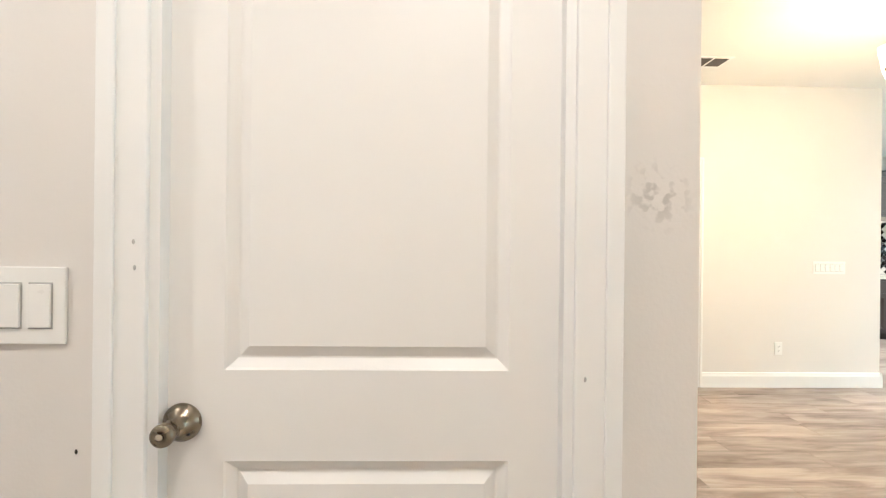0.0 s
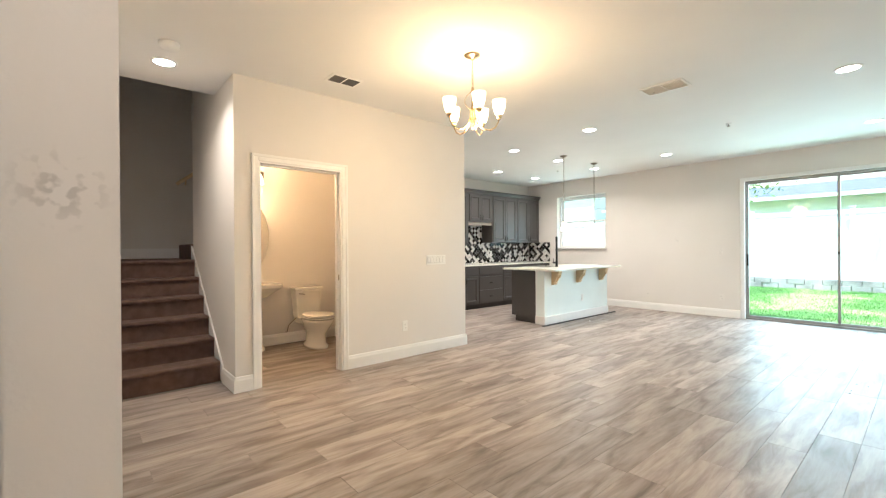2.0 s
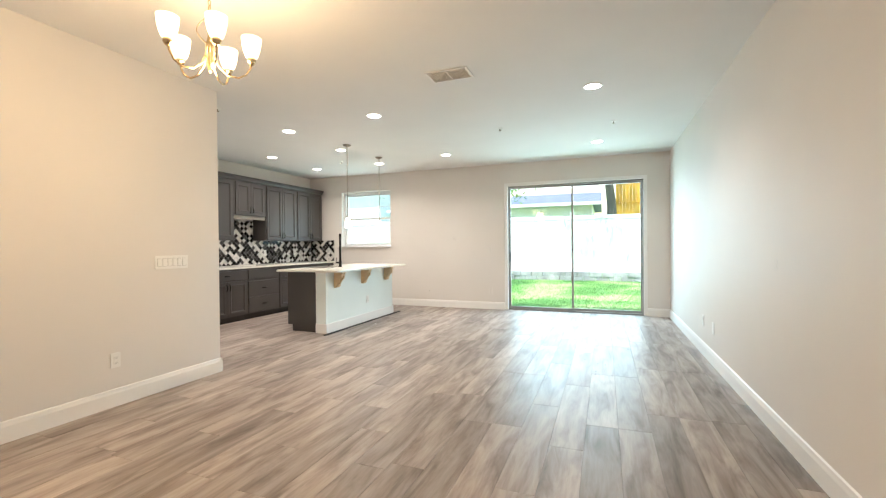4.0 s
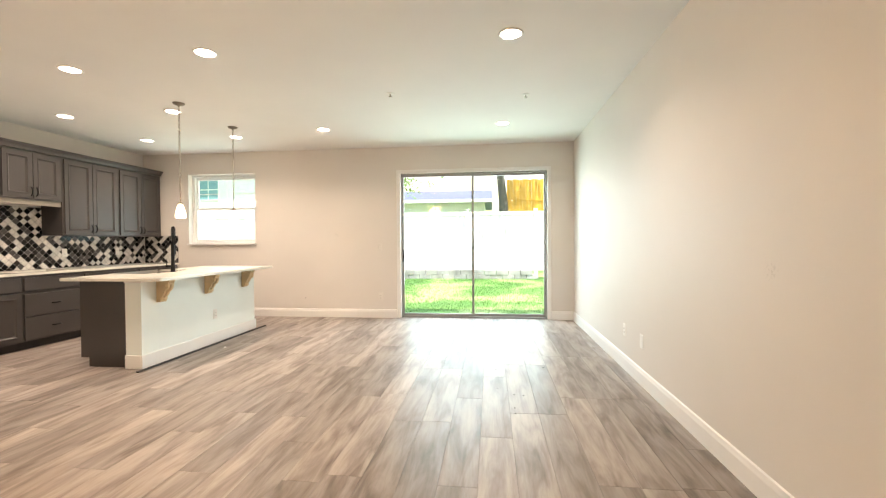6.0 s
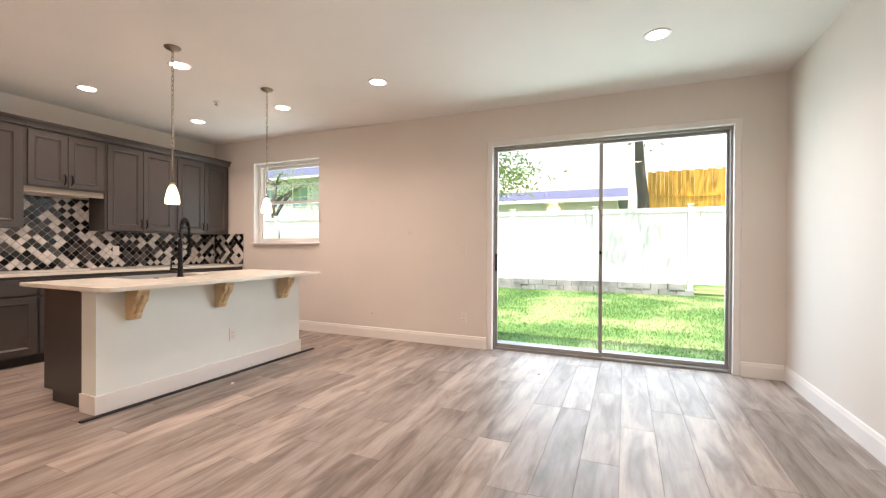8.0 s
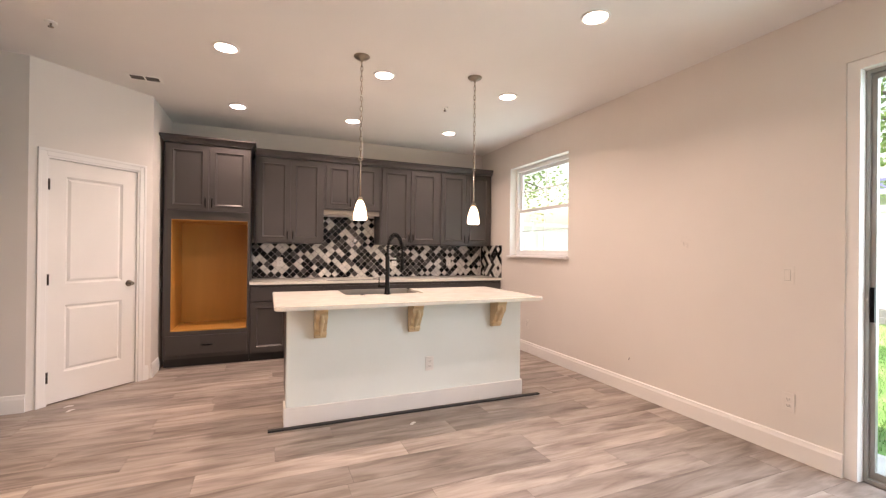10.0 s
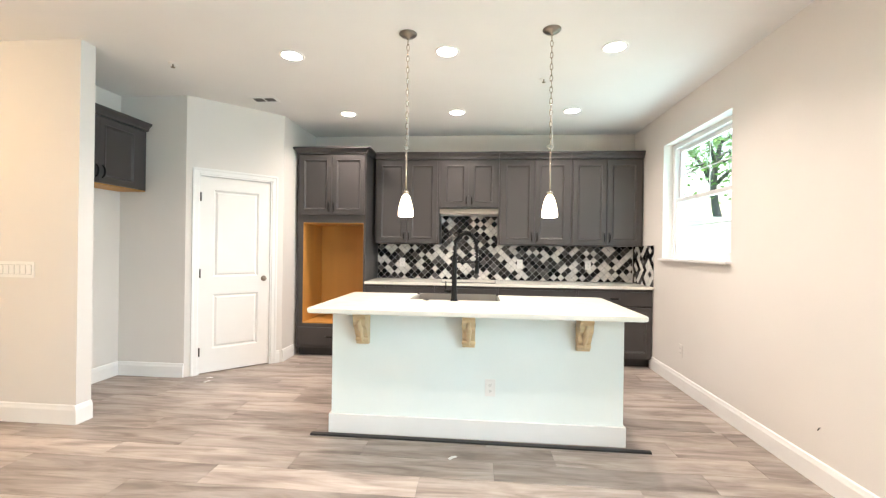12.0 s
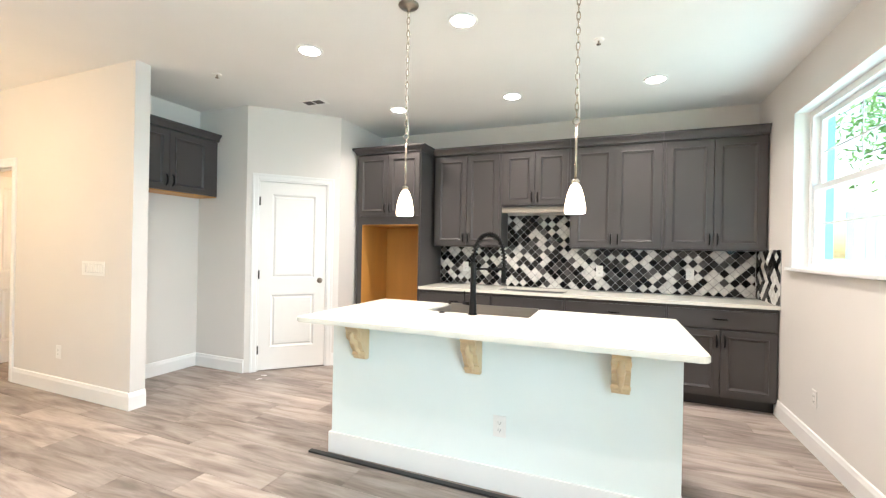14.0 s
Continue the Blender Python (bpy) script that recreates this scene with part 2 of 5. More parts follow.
CARPET = surface("brown_carpet", (0.135, 0.083, 0.065), 0.95, var=0.22, scale=14, bump=0.3, fine=420)
ALU = surface("aluminium_frame", (0.33, 0.33, 0.315), 0.42, 0.5, var=0.06, scale=8, bump=0.0)
VINYL = surface("white_vinyl", (0.80, 0.80, 0.79), 0.35, var=0.03, scale=2, bump=0.006)
GROUT = surface("floor_grout", (0.20, 0.175, 0.155), 0.85, var=0.1, scale=20, bump=0.05)
TILEGROUT = surface("tile_grout", (0.36, 0.35, 0.335), 0.8, var=0.08, scale=30, bump=0.05)
PLANK = plank_material()
GLASS = glass("window_glass")
MIRROR = surface("mirror_silver", (0.86, 0.86, 0.84), 0.02, 1.0, var=0.01, bump=0.0, rvar=0.0)
SHADE = glow("lit_frosted_shade", (1.0, 0.74, 0.42), 1.6)
FILLER = surface("pale_filler_board", (0.24, 0.21, 0.17), 0.6, var=0.08, scale=3, stretch=(1, 6, 6), bump=0.02)
PENDGLOW = glow("lit_pendant_shade", (1.0, 0.74, 0.44), 2.3)
CANGLOW = glow("lit_can_lens", (1.0, 0.86, 0.68), 8.0)
CONCRETE = surface("concrete", (0.36, 0.35, 0.33), 0.85, var=0.14, scale=3, bump=0.12, fine=80)
LEDGE = surface("weathered_block", (0.33, 0.32, 0.31), 0.9, var=0.4, scale=2.2, bump=0.2, fine=40)
STUCCO = surface("white_stucco", (0.74, 0.75, 0.76), 0.85, var=0.06, scale=2, bump=0.15, fine=60)
SHINGLE = surface("grey_shingle", (0.10, 0.115, 0.185), 0.9, var=0.25, scale=3, bump=0.15, fine=30, island=0.25)
CEDAR = surface("orange_cedar", (0.72, 0.36, 0.04), 0.7, var=0.25, scale=2, stretch=(2, 2, 0.4), bump=0.08, fine=40, island=0.2)
BARK = surface("bark", (0.13, 0.115, 0.105), 0.95, var=0.3, scale=3, stretch=(4, 4, 0.7), bump=0.4, fine=18)
LEAF = leaf_material()
GRASS = grass_material()
PAPER = surface("paper", (0.75, 0.74, 0.72), 0.8, var=0.03, bump=0.0)
WINBLUE = surface("far_window_pane", (0.18, 0.33, 0.40), 0.08, var=0.1, bump=0.0, rvar=0.02)


# ---- mesh helpers ----
def box(bm, x0, x1, y0, y1, z0, z1, bevel=0.0):
    m = Matrix.LocRotScale(((x0 + x1) / 2, (y0 + y1) / 2, (z0 + z1) / 2), None, (abs(x1 - x0), abs(y1 - y0), abs(z1 - z0)))
    vs = bmesh.ops.create_cube(bm, size=1, matrix=m)["verts"]
    if bevel:
        es = list({e for v in vs for e in v.link_edges})
        bmesh.ops.bevel(bm, geom=es, offset=bevel, segments=2, affect="EDGES", profile=0.6)
    return bm


def boxes(*list_of):
    bm = bmesh.new()
    for b in list_of:
        box(bm, *b)
    return bm


def lathe(bm, profile, n=24, at=(0, 0, 0), cap=True):
    rings = []
    for r, z in profile:
        rings.append([bm.verts.new((at[0] + r * math.cos(2 * math.pi * i / n), at[1] + r * math.sin(2 * math.pi * i / n), at[2] + z)) for i in range(n)])
    for a, b in zip(rings, rings[1:]):
        for i in range(n):
            f = bm.faces.new((a[i], a[(i + 1) % n], b[(i + 1) % n], b[i]))
            f.smooth = True
    for ring in (rings[0], rings[-1]) if cap else ():
        try:
            bm.faces.new(ring)
        except ValueError:
            pass
    bmesh.ops.recalc_face_normals(bm, faces=bm.faces)
    return bm


def tube(bm, pts, r, n=8, closed=False):
    """A round bar along the points; r may be one radius or one for each point."""
    pts = [Vector(p) for p in pts]
    rs = r if isinstance(r, (list, tuple)) else [r] * len(pts)
    rings = []
    side = None
    for i, p in enumerate(pts):
        a = pts[i - 1] if (i or closed) else p
        b = pts[(i + 1) % len(pts)] if (i < len(pts) - 1 or closed) else p
        d = (b - a).normalized()
        if side is None:
            side = d.orthogonal().normalized()
        side = (side - d * side.dot(d)).normalized()
        up = d.cross(side)
        rings.append([bm.verts.new(p + rs[i] * (math.cos(2 * math.pi * k / n) * side + math.sin(2 * math.pi * k / n) * up)) for k in range(n)])
    pairs = list(zip(rings, rings[1:])) + ([(rings[-1], rings[0])] if closed else [])
    for a, b in pairs:
        for k in range(n):
            f = bm.faces.new((a[k], a[(k + 1) % n], b[(k + 1) % n], b[k]))
            f.smooth = True
    if not closed:
        bm.faces.new(rings[0])
        bm.faces.new(rings[-1])
    bmesh.ops.recalc_face_normals(bm, faces=bm.faces)
    return bm


def prism(bm, outline, z0, z1):
    """An outline in x, y drawn up from z0 to z1."""
    lo = [bm.verts.new((x, y, z0)) for x, y in outline]
    hi = [bm.verts.new((x, y, z1)) for x, y in outline]
    bm.faces.new(lo)
    bm.faces.new(hi)
    for i in range(len(lo)):
        j = (i + 1) % len(lo)
        bm.faces.new((lo[i], lo[j], hi[j], hi[i]))
    bmesh.ops.recalc_face_normals(bm, faces=bm.faces)
    return bm


def mesh_of(name, bm, material):
    me = bpy.data.meshes.new(name)
    bm.to_mesh(me)
    bm.free()
    me.materials.append(material)
    return me


def part(name, bm, material, parent, label=""):
    ob = new(name, mesh_of(name, bm, material))
    ob.parent = parent
    return tagged(ob, label)


def thing(name, at, label, category, group="", turn=0.0):
    ob = new(name)
    ob.empty_display_size = 0.1
    ob.matrix_world = pose(*at, 0, 0, turn)
    return tagged(ob, label, category, group)


def solid(name, bm, material, label, category, group="", kind="", at=(0, 0, 0), turn=0.0):
    ob = new(name, mesh_of(name, bm, material))
    ob.matrix_world = pose(*at, 0, 0, turn)
    return tagged(ob, label, category, group, kind)


def structure(name, bm, material, label="", category="wall"):
    return solid(name, bm, material, label, category, kind="structure")


# ---- the shell ----
XE, YS, YN = 8.765, -0.50, 6.87
LOW, TOP = -0.05, H + 0.05
structure("wall_east", boxes(
    (XE, XE + 0.2, -0.65, -0.155, LOW, 3.25), (XE, XE + 0.2, -0.155, 2.33, 2.43, 3.25), (XE, XE + 0.2, 2.33, 4.79, LOW, 3.25),
    (XE, XE + 0.2, 4.79, 6.018, LOW, 1.235), (XE, XE + 0.2, 4.79, 6.018, 2.443, 3.25), (XE, XE + 0.2, 6.018, 7.02, LOW, 3.25)), WALL_EAST, "greige painted wall with patio door and window openings")
structure("wall_south", boxes((-3.1, XE, YS - 0.15, YS, LOW, TOP)), WALL_SOUTH, "long plain greige painted wall")
structure("wall_north", boxes((4.585, XE, YN, YN + 0.15, LOW, TOP)), WALL, "greige painted kitchen wall behind cabinets")
structure("wall_west", boxes((-3.1, -2.95, YS, 0.955, LOW, TOP)), WALL, "plain greige painted wall closing the hall")
structure("wall_closet", boxes(
    (-2.95, -0.725, 0.955, 1.075, LOW, TOP), (-0.725, -0.052, 0.955, 1.075, 2.045, TOP), (-0.052, 0.141, 0.955, 1.075, LOW, TOP)), WALL_MARKED, "greige hall wall with grey hand marks beside the door")
structure("wall_stair_west", boxes((0.021, 0.141, 1.075, 6.9, LOW, 5.4)), WALL, "greige painted wall beside the stairs")
structure("wall_stair_back", boxes((0.021, 3.3, 6.9, 7.02, LOW, 5.4)), WALL, "greige painted wall behind the stair landing")
structure("wall_stair_end", boxes((3.2, 3.3, 5.92, 6.9, LOW, 5.4)), WALL, "plain stairwell end wall")
structure("wall_stair_upper", boxes((0.141, 1.12, 4.73, 4.85, H + 0.2, 5.4)), WALL, "plain wall above the stair opening")
structure("wall_washroom_west", boxes((1.12, 1.24, 4.27, 5.82, LOW, 5.4)), WALL, "greige wall between stairs and washroom")
structure("wall_washroom_south", boxes(
    (1.12, 1.318, 4.15, 4.27, LOW, TOP), (1.318, 2.162, 4.15, 4.27, 2.08, TOP), (2.162, 3.91, 4.15, 4.27, LOW, TOP)), WALL, "greige wall with the washroom doorway")
structure("wall_washroom_back", boxes((1.12, 3.2, 5.82, 5.92, LOW, 5.4)), WALL, "greige washroom back wall")
structure("wall_washroom_east", boxes((2.90, 3.0, 4.27, 5.82, LOW, TOP)), WALL, "greige washroom side wall")
structure("wall_alcove_back", boxes((3.10, 3.20, 4.27, 5.39, LOW, TOP)), WALL, "greige refrigerator alcove wall")
structure("wall_alcove_north", boxes((3.20, 3.905, 5.275, 5.39, LOW, TOP)), WALL, "greige refrigerator alcove side wall")
structure("wall_pantry_east", boxes((4.475, 4.585, 5.955, 7.02, LOW, TOP)), WALL, "greige painted wall beside the oven cabinet")
DIAG = Matrix.Translation((3.905, 5.275, 0)) @ Matrix.Rotation(radians(45), 4, "Z")
PL = 0.9617
bm = boxes((0, 0.11, 0, 0.1, LOW, TOP), (0.11, 0.84, 0, 0.1, 2.05, TOP), (0.84, PL, 0, 0.1, LOW, TOP))
bm.transform(DIAG)
structure("wall_pantry_diagonal", bm, WALL, "diagonal greige wall with the pantry door")
structure("ceiling", boxes(
    (-3.1, XE, YS - 0.15, 4.85, H, H + 0.2), (1.12, XE, 4.85, 5.97, H, H + 0.2), (3.2, XE, 5.97, 7.02, H, H + 0.2), (0.0, 3.3, 4.7, 7.02, 5.4, 5.5)), CEIL, "smooth white painted ceiling", "ceiling")
floor = structure("floor", boxes((-3.1, XE + 0.2, YS - 0.15, 7.02, -0.12, -0.003)), GROUT, "grey wood-look plank tile floor", "floor")


def baseboard(p, q, left_open=0.0):
    """A moulded skirting from p to q; the room lies to the left of that way."""
    p, q = Vector((*p, 0)), Vector((*q, 0))
    d = q - p
    out = [(0, 0), (0.016, 0), (0.016, 0.104), (0.012, 0.118), (0.009, 0.134), (0.0, 0.140)]
    bm = bmesh.new()
    a = [bm.verts.new((0, y, z)) for y, z in out]
    b = [bm.verts.new((d.length, y, z)) for y, z in out]
    bm.faces.new(a)
    bm.faces.new(b)
    for i in range(len(out)):
        j = (i + 1) % len(out)
        bm.faces.new((a[i], a[j], b[j], b[i]))
    bmesh.ops.recalc_face_normals(bm, faces=bm.faces)
    bm.transform(Matrix.Translation(p) @ Matrix.Rotation(math.atan2(d.y, d.x), 4, "Z"))
    structure("baseboard", bm, TRIM, "white painted moulded baseboard", "baseboard")


G = 0.016
baseboard((-2.95, YS), (XE, YS))
baseboard((XE, YS + G), (XE, -0.155))
baseboard((XE, 2.33), (XE, 6.30))
baseboard((3.91, 4.15), (2.2145, 4.15))
baseboard((1.2655, 4.15), (1.12, 4.15))
baseboard((3.91, 4.27), (3.91, 4.15 - G))
baseboard((1.12, 4.15 - G), (1.12, 4.56))
baseboard((3.20, 5.275), (3.20, 4.29))
baseboard((3.905, 5.275), (3.20 + G, 5.275))
baseboard((4.585, 6.25), (4.585, 5.955))
baseboard((4.565, 5.935), (4.535, 5.905))
baseboard((-0.795, 0.955), (-2.95, 0.955))
baseboard((0.141, 0.955), (0.016, 0.955))
baseboard((0.141, 4.52), (0.141, 0.955 - G))
baseboard((2.90, 5.82), (1.24, 5.82))
baseboard((2.90, 4.27), (2.90, 5.82 - G))


def casing(name, x0, x1, top, m, w=0.075, t=0.018):
    """Door trim: two uprights and a head round an opening from x0 to x1, room side at -y."""
    ob = new(name)
    ob.matrix_world = m
    tagged(ob, "white painted door casing", "trim", kind="structure")
    for a, b, c, d, nm in ((x0 - w, x0, 0, top + w, "casing_left"), (x1, x1 + w, 0, top + w, "casing_right"), (x0, x1, top, top + w, "casing_head")):
        bm = bmesh.new()
        box(bm, a, b, -t * 0.7, 0, c, d, 0.003)
        if nm == "casing_head":
            box(bm, a - w, b + w, -t, -t * 0.7 + 0.001, top + w * 0.62, d, 0.003)
        else:
            o = a if nm == "casing_left" else b - w * 0.38
            box(bm, o, o + w * 0.38, -t, -t * 0.7 + 0.001, c, top + w * 0.62, 0.003)
        part(nm, bm, TRIM, ob)
    bm = boxes((x0, x0 + 0.016, -0.004, 0.118, 0, top), (x1 - 0.016, x1, -0.004, 0.118, 0, top), (x0 + 0.016, x1 - 0.016, -0.004, 0.118, top - 0.016, top),
               (x0 + 0.016, x0 + 0.028, 0.058, 0.1, 0, top - 0.016), (x1 - 0.028, x1 - 0.016, 0.058, 0.1, 0, top - 0.016), (x0 + 0.028, x1 - 0.028, 0.058, 0.1, top - 0.028, top - 0.016))
    part("jamb", bm, TRIM, ob)
    return ob


def ring(bm, rect, steps):
    """Nested rectangles in the x, z plane: (inset, y) for each; the last is closed."""
    loops = []
    for inset, y in steps:
        x0, x1, z0, z1 = rect
        loops.append([bm.verts.new(v) for v in ((x0 + inset, y, z0 + inset), (x1 - inset, y, z0 + inset), (x1 - inset, y, z1 - inset), (x0 + inset, y, z1 - inset))])
    for a, b in zip(loops, loops[1:]):
        for i in range(4):
            bm.faces.new((a[i], a[(i + 1) % 4], b[(i + 1) % 4], b[i]))
    bm.faces.new(loops[-1])


def panelled(w, h, openings, t, steps, both=False):
    """A door leaf, front at y = 0 facing -y, with moulded panels in the openings (x0, x1, z0, z1), stacked upward."""
    bm = bmesh.new()
    x0, x1 = openings[0][0], openings[0][1]
    box(bm, 0, x0, 0, t, 0, h)
    box(bm, x1, w, 0, t, 0, h)
    edge = 0
    for o in openings:
        box(bm, x0, x1, 0, t, edge, o[2])
        edge = o[3]
    box(bm, x0, x1, 0, t, edge, h)
    for o in openings:
        ring(bm, o, steps)
        if both:
            ring(bm, o, [(i, t - y) for i, y in steps])
        else:
            box(bm, o[0], o[1], t - 0.006, t - 0.001, o[2], o[3])
    bmesh.ops.remove_doubles(bm, verts=bm.verts, dist=0.00005)
    return bm


DOOR_STEPS = [(0, 0), (0.003, 0.003), (0.017, 0.012), (0.020, 0.012), (0.038, 0.002), (0.041, 0.002)]


def knob(parent, x, z, mat, depth=0.0):
    bm = bmesh.new()
    lathe(bm, [(0.0, 0), (0.029, 0), (0.0305, 0.003), (0.0295, 0.008), (0.025, 0.014), (0.0185, 0.020), (0.0150, 0.026), (0.0140, 0.032), (0.0148, 0.040), (0.0168, 0.048), (0.0175, 0.053), (0.0160, 0.058), (0.0115, 0.0600), (0.0072, 0.0600), (0.0068, 0.059), (0.0, 0.0588)], 32)
    bm.transform(Matrix.Translation((x, depth, z)) @ Matrix.Rotation(radians(90), 4, "X"))
    k = part("knob", bm, mat, parent, "round metal door knob")
    bm = bmesh.new()
    lathe(bm, [(0.0, 0.0585), (0.0060, 0.0590), (0.0060, 0.0618), (0.0052, 0.0626), (0.0, 0.0626)], 16)
    bm.transform(Matrix.Translation((x, depth, z)) @ Matrix.Rotation(radians(90), 4, "X"))
    part("lock_button", bm, NICKEL, k)
    bm = bmesh.new()
    lathe(bm, [(0, -0.003), (0.0032, -0.003), (0.0032, 0.0012), (0, 0.0012)], 10)
    bm.transform(Matrix.Translation((x + 0.0160, depth - 0.0165, z - 0.0130)) @ Matrix.Rotation(radians(62), 4, "X"))
    part("set_screw", bm, SLOT, k, "small dark release hole in the rose")


def hinge(parent, x, z, y=-0.016):
    bm = bmesh.new()
    tube(bm, [(x, y, z - 0.045), (x, y, z + 0.045)], 0.0075, 8)
    box(bm, x - 0.012, x + 0.002, y + 0.002, y + 0.015, z - 0.044, z + 0.044)
    part("hinge", bm, BRONZE, parent, "dark metal hinge")


# closet door in the hall
m = Matrix.Translation((0, 0.955, 0))
casing("door_casing_closet", -0.717, -0.060, 2.035, m, 0.074)
d1 = thing("door_1", (-0.713, 0.975, 0.008), "closed white two-panel closet door with brass-toned knob", "door")
d1["kind"] = "structure"
W1 = 0.649
leaf = part("leaf", panelled(W1, 2.008, [(0.100, 0.556, 0.26, 0.907), (0.100, 0.556, 1.053, 1.90)], 0.035, DOOR_STEPS), DOORWHITE, d1)
knob(leaf, 0.037, 0.971, PEWTER)

# pantry door in the diagonal wall
casing("door_casing_pantry", 0.115, 0.835, 2.04, DIAG, 0.06)
p0 = DIAG @ Vector((0.133, 0.012, 0.010))
d2 = thing("door_2", p0, "closed white two-panel pantry door", "door", turn=45)
d2["kind"] = "structure"
W2 = 0.684
leaf = part("leaf", panelled(W2, 2.010, [(0.12, W2 - 0.12, 0.24, 0.80), (0.12, W2 - 0.12, 0.98, 1.88)], 0.035, DOOR_STEPS), DOORWHITE, d2)
knob(leaf, W2 - 0.06, 0.95, DARKNICKEL)
for hz in (0.22, 1.02, 1.80):
    hinge(leaf, -0.002, hz)

# washroom doorway with its leaf standing open inside
casing("door_casing_washroom", 1.328, 2.152, 2.065, Matrix.Translation((0, 4.15, 0)), 0.062)
d3 = thing("door_3", (1.346, 4.275, 0.010), "white two-panel washroom door standing open", "door", turn=91)
d3["kind"] = "structure"
leaf = part("leaf", panelled(0.755, 2.02, [(0.12, 0.635, 0.24, 0.80), (0.12, 0.635, 0.98, 1.90)], 0.035, DOOR_STEPS, True), DOORWHITE, d3)
knob(leaf, 0.695, 0.95, NICKEL)
for hz in (0.24, 1.0, 1.80):
    hinge(leaf, -0.004, hz)
solid("strike_plate", boxes((2.1335, 2.1358, 4.185, 4.215, 0.93, 0.99)), NICKEL, "small metal strike plate on the washroom jamb", "strike plate")

# patio door
pd = thing("patio_door", (XE + 0.075, 0, 0.0), "closed aluminium sliding glass patio door", "patio door")
y0, y1, ym, zt = -0.10, 2.27, 1.085, 2.375
part("frame", boxes((0, 0.09, y0, y0 + 0.018, 0, zt), (0, 0.09, y1 - 0.018, y1, 0, zt), (0, 0.09, y0 + 0.018, y1 - 0.018, zt - 0.024, zt), (-0.01, 0.09, y0 + 0.018, y1 - 0.018, 0, 0.022)), ALU, pd)
for nm, a, b, dx in (("fixed_panel", y0 + 0.018, ym + 0.02, 0.055), ("sliding_panel", ym - 0.02, y1 - 0.018, 0.018)):
    pn = part(nm, boxes((dx, dx + 0.028, a, a + 0.025, 0.023, zt - 0.025), (dx, dx + 0.028, b - 0.025, b, 0.023, zt - 0.025), (dx, dx + 0.028, a + 0.025, b - 0.025, 0.023, 0.065), (dx, dx + 0.028, a + 0.025, b - 0.025, zt - 0.055, zt - 0.025)), ALU, pd)
    pane = part("pane", boxes((dx + 0.012, dx + 0.016, a + 0.025, b - 0.025, 0.065, zt - 0.055)), GLASS, pn, "clear glass pane")
    pane.visible_shadow = False
    if nm == "sliding_panel":
        bm = boxes((dx - 0.014, dx - 0.001, b - 0.023, b - 0.003, 0.92, 1.12))
        part("pull_handle", bm, BLACK, pn, "dark pull handle")
        part("lock", boxes((dx - 0.012, dx - 0.001, a + 0.01, a + 0.03, 1.13, 1.16)), BLACK, pn)
structure("patio_door_reveal", boxes((XE + 0.012, XE + 0.19, -0.155, y0 - 0.001, -0.04, 2.43), (XE + 0.012, XE + 0.19, y1 + 0.001, 2.33, -0.04, 2.43), (XE + 0.012, XE + 0.19, y0 - 0.001, y1 + 0.001, zt + 0.001, 2.43)), TRIM, "white painted reveal", "trim")

# kitchen window
wd = thing("window_1", (XE, 5.404, 1.235), "white vinyl single-hung window with grid", "window")
wd["kind"] = "structure"
a, b, hh = -0.614, 0.614, 1.208
part("window_frame", boxes((0.10, 0.18, a, a + 0.045, 0, hh), (0.10, 0.18, b - 0.045, b, 0, hh), (0.10, 0.18, a + 0.045, b - 0.045, hh - 0.045, hh), (0.10, 0.18, a + 0.045, b - 0.045, 0, 0.045)), VINYL, wd)
for nm, z0, z1, dx in (("lower_sash", 0.046, 0.635, 0.112), ("upper_sash", 0.60, hh - 0.046, 0.146)):
    u, v = a + 0.046, b - 0.046
    s = part(nm, boxes((dx, dx + 0.03, u, u + 0.035, z0, z1), (dx, dx + 0.03, v - 0.035, v, z0, z1), (dx, dx + 0.03, u + 0.035, v - 0.035, z0, z0 + 0.035), (dx, dx + 0.03, u + 0.035, v - 0.035, z1 - 0.04, z1)), VINYL, wd)
    g = part("pane", boxes((dx + 0.012, dx + 0.016, u + 0.035, v - 0.035, z0 + 0.035, z1 - 0.04)), GLASS, s, "clear glass pane")
    g.visible_shadow = False
    zc = (z0 + z1) / 2
    part("grid_bar", boxes((dx + 0.008, dx + 0.011, -0.006, 0.006, z0 + 0.035, z1 - 0.04), (dx + 0.0075, dx + 0.0105, u + 0.035, -0.007, zc - 0.006, zc + 0.006), (dx + 0.0075, dx + 0.0105, 0.007, v - 0.035, zc - 0.006, zc + 0.006)), VINYL, s, "thin white grid bars")
bm = bmesh.new()
box(bm, -0.045, 0.099, a - 0.014, b + 0.014, -0.012, 0.014, 0.005)
part("window_sill", bm, TRIM, wd, "white painted window stool")

# stairs
RISE, RUN, SY = 0.190, 0.228, 4.60
st = thing("staircase", (0.141, SY, 0), "carpeted stairs in dark brown with white skirting", "staircase")
SW = 1.12 - 0.141
for i in range(6):
    bm = bmesh.new()
    deep = RUN + 0.02 if i < 5 else 1.18
    box(bm, 0.001, SW - 0.016, i * RUN + 0.018, i * RUN + RUN + 0.018 if i < 5 else 2.29, max(i * RISE - 0.02, 0.001), (i + 1) * RISE - 0.026)
    part("riser", bm, CARPET, st)
    bm = bmesh.new()
    box(bm, 0.001, SW - 0.016, i * RUN - 0.012, i * RUN + deep, (i + 1) * RISE - 0.028, (i + 1) * RISE + 0.008, 0.014)
    part("tread", bm, CARPET, st, "dark brown carpeted tread with rounded nosing")
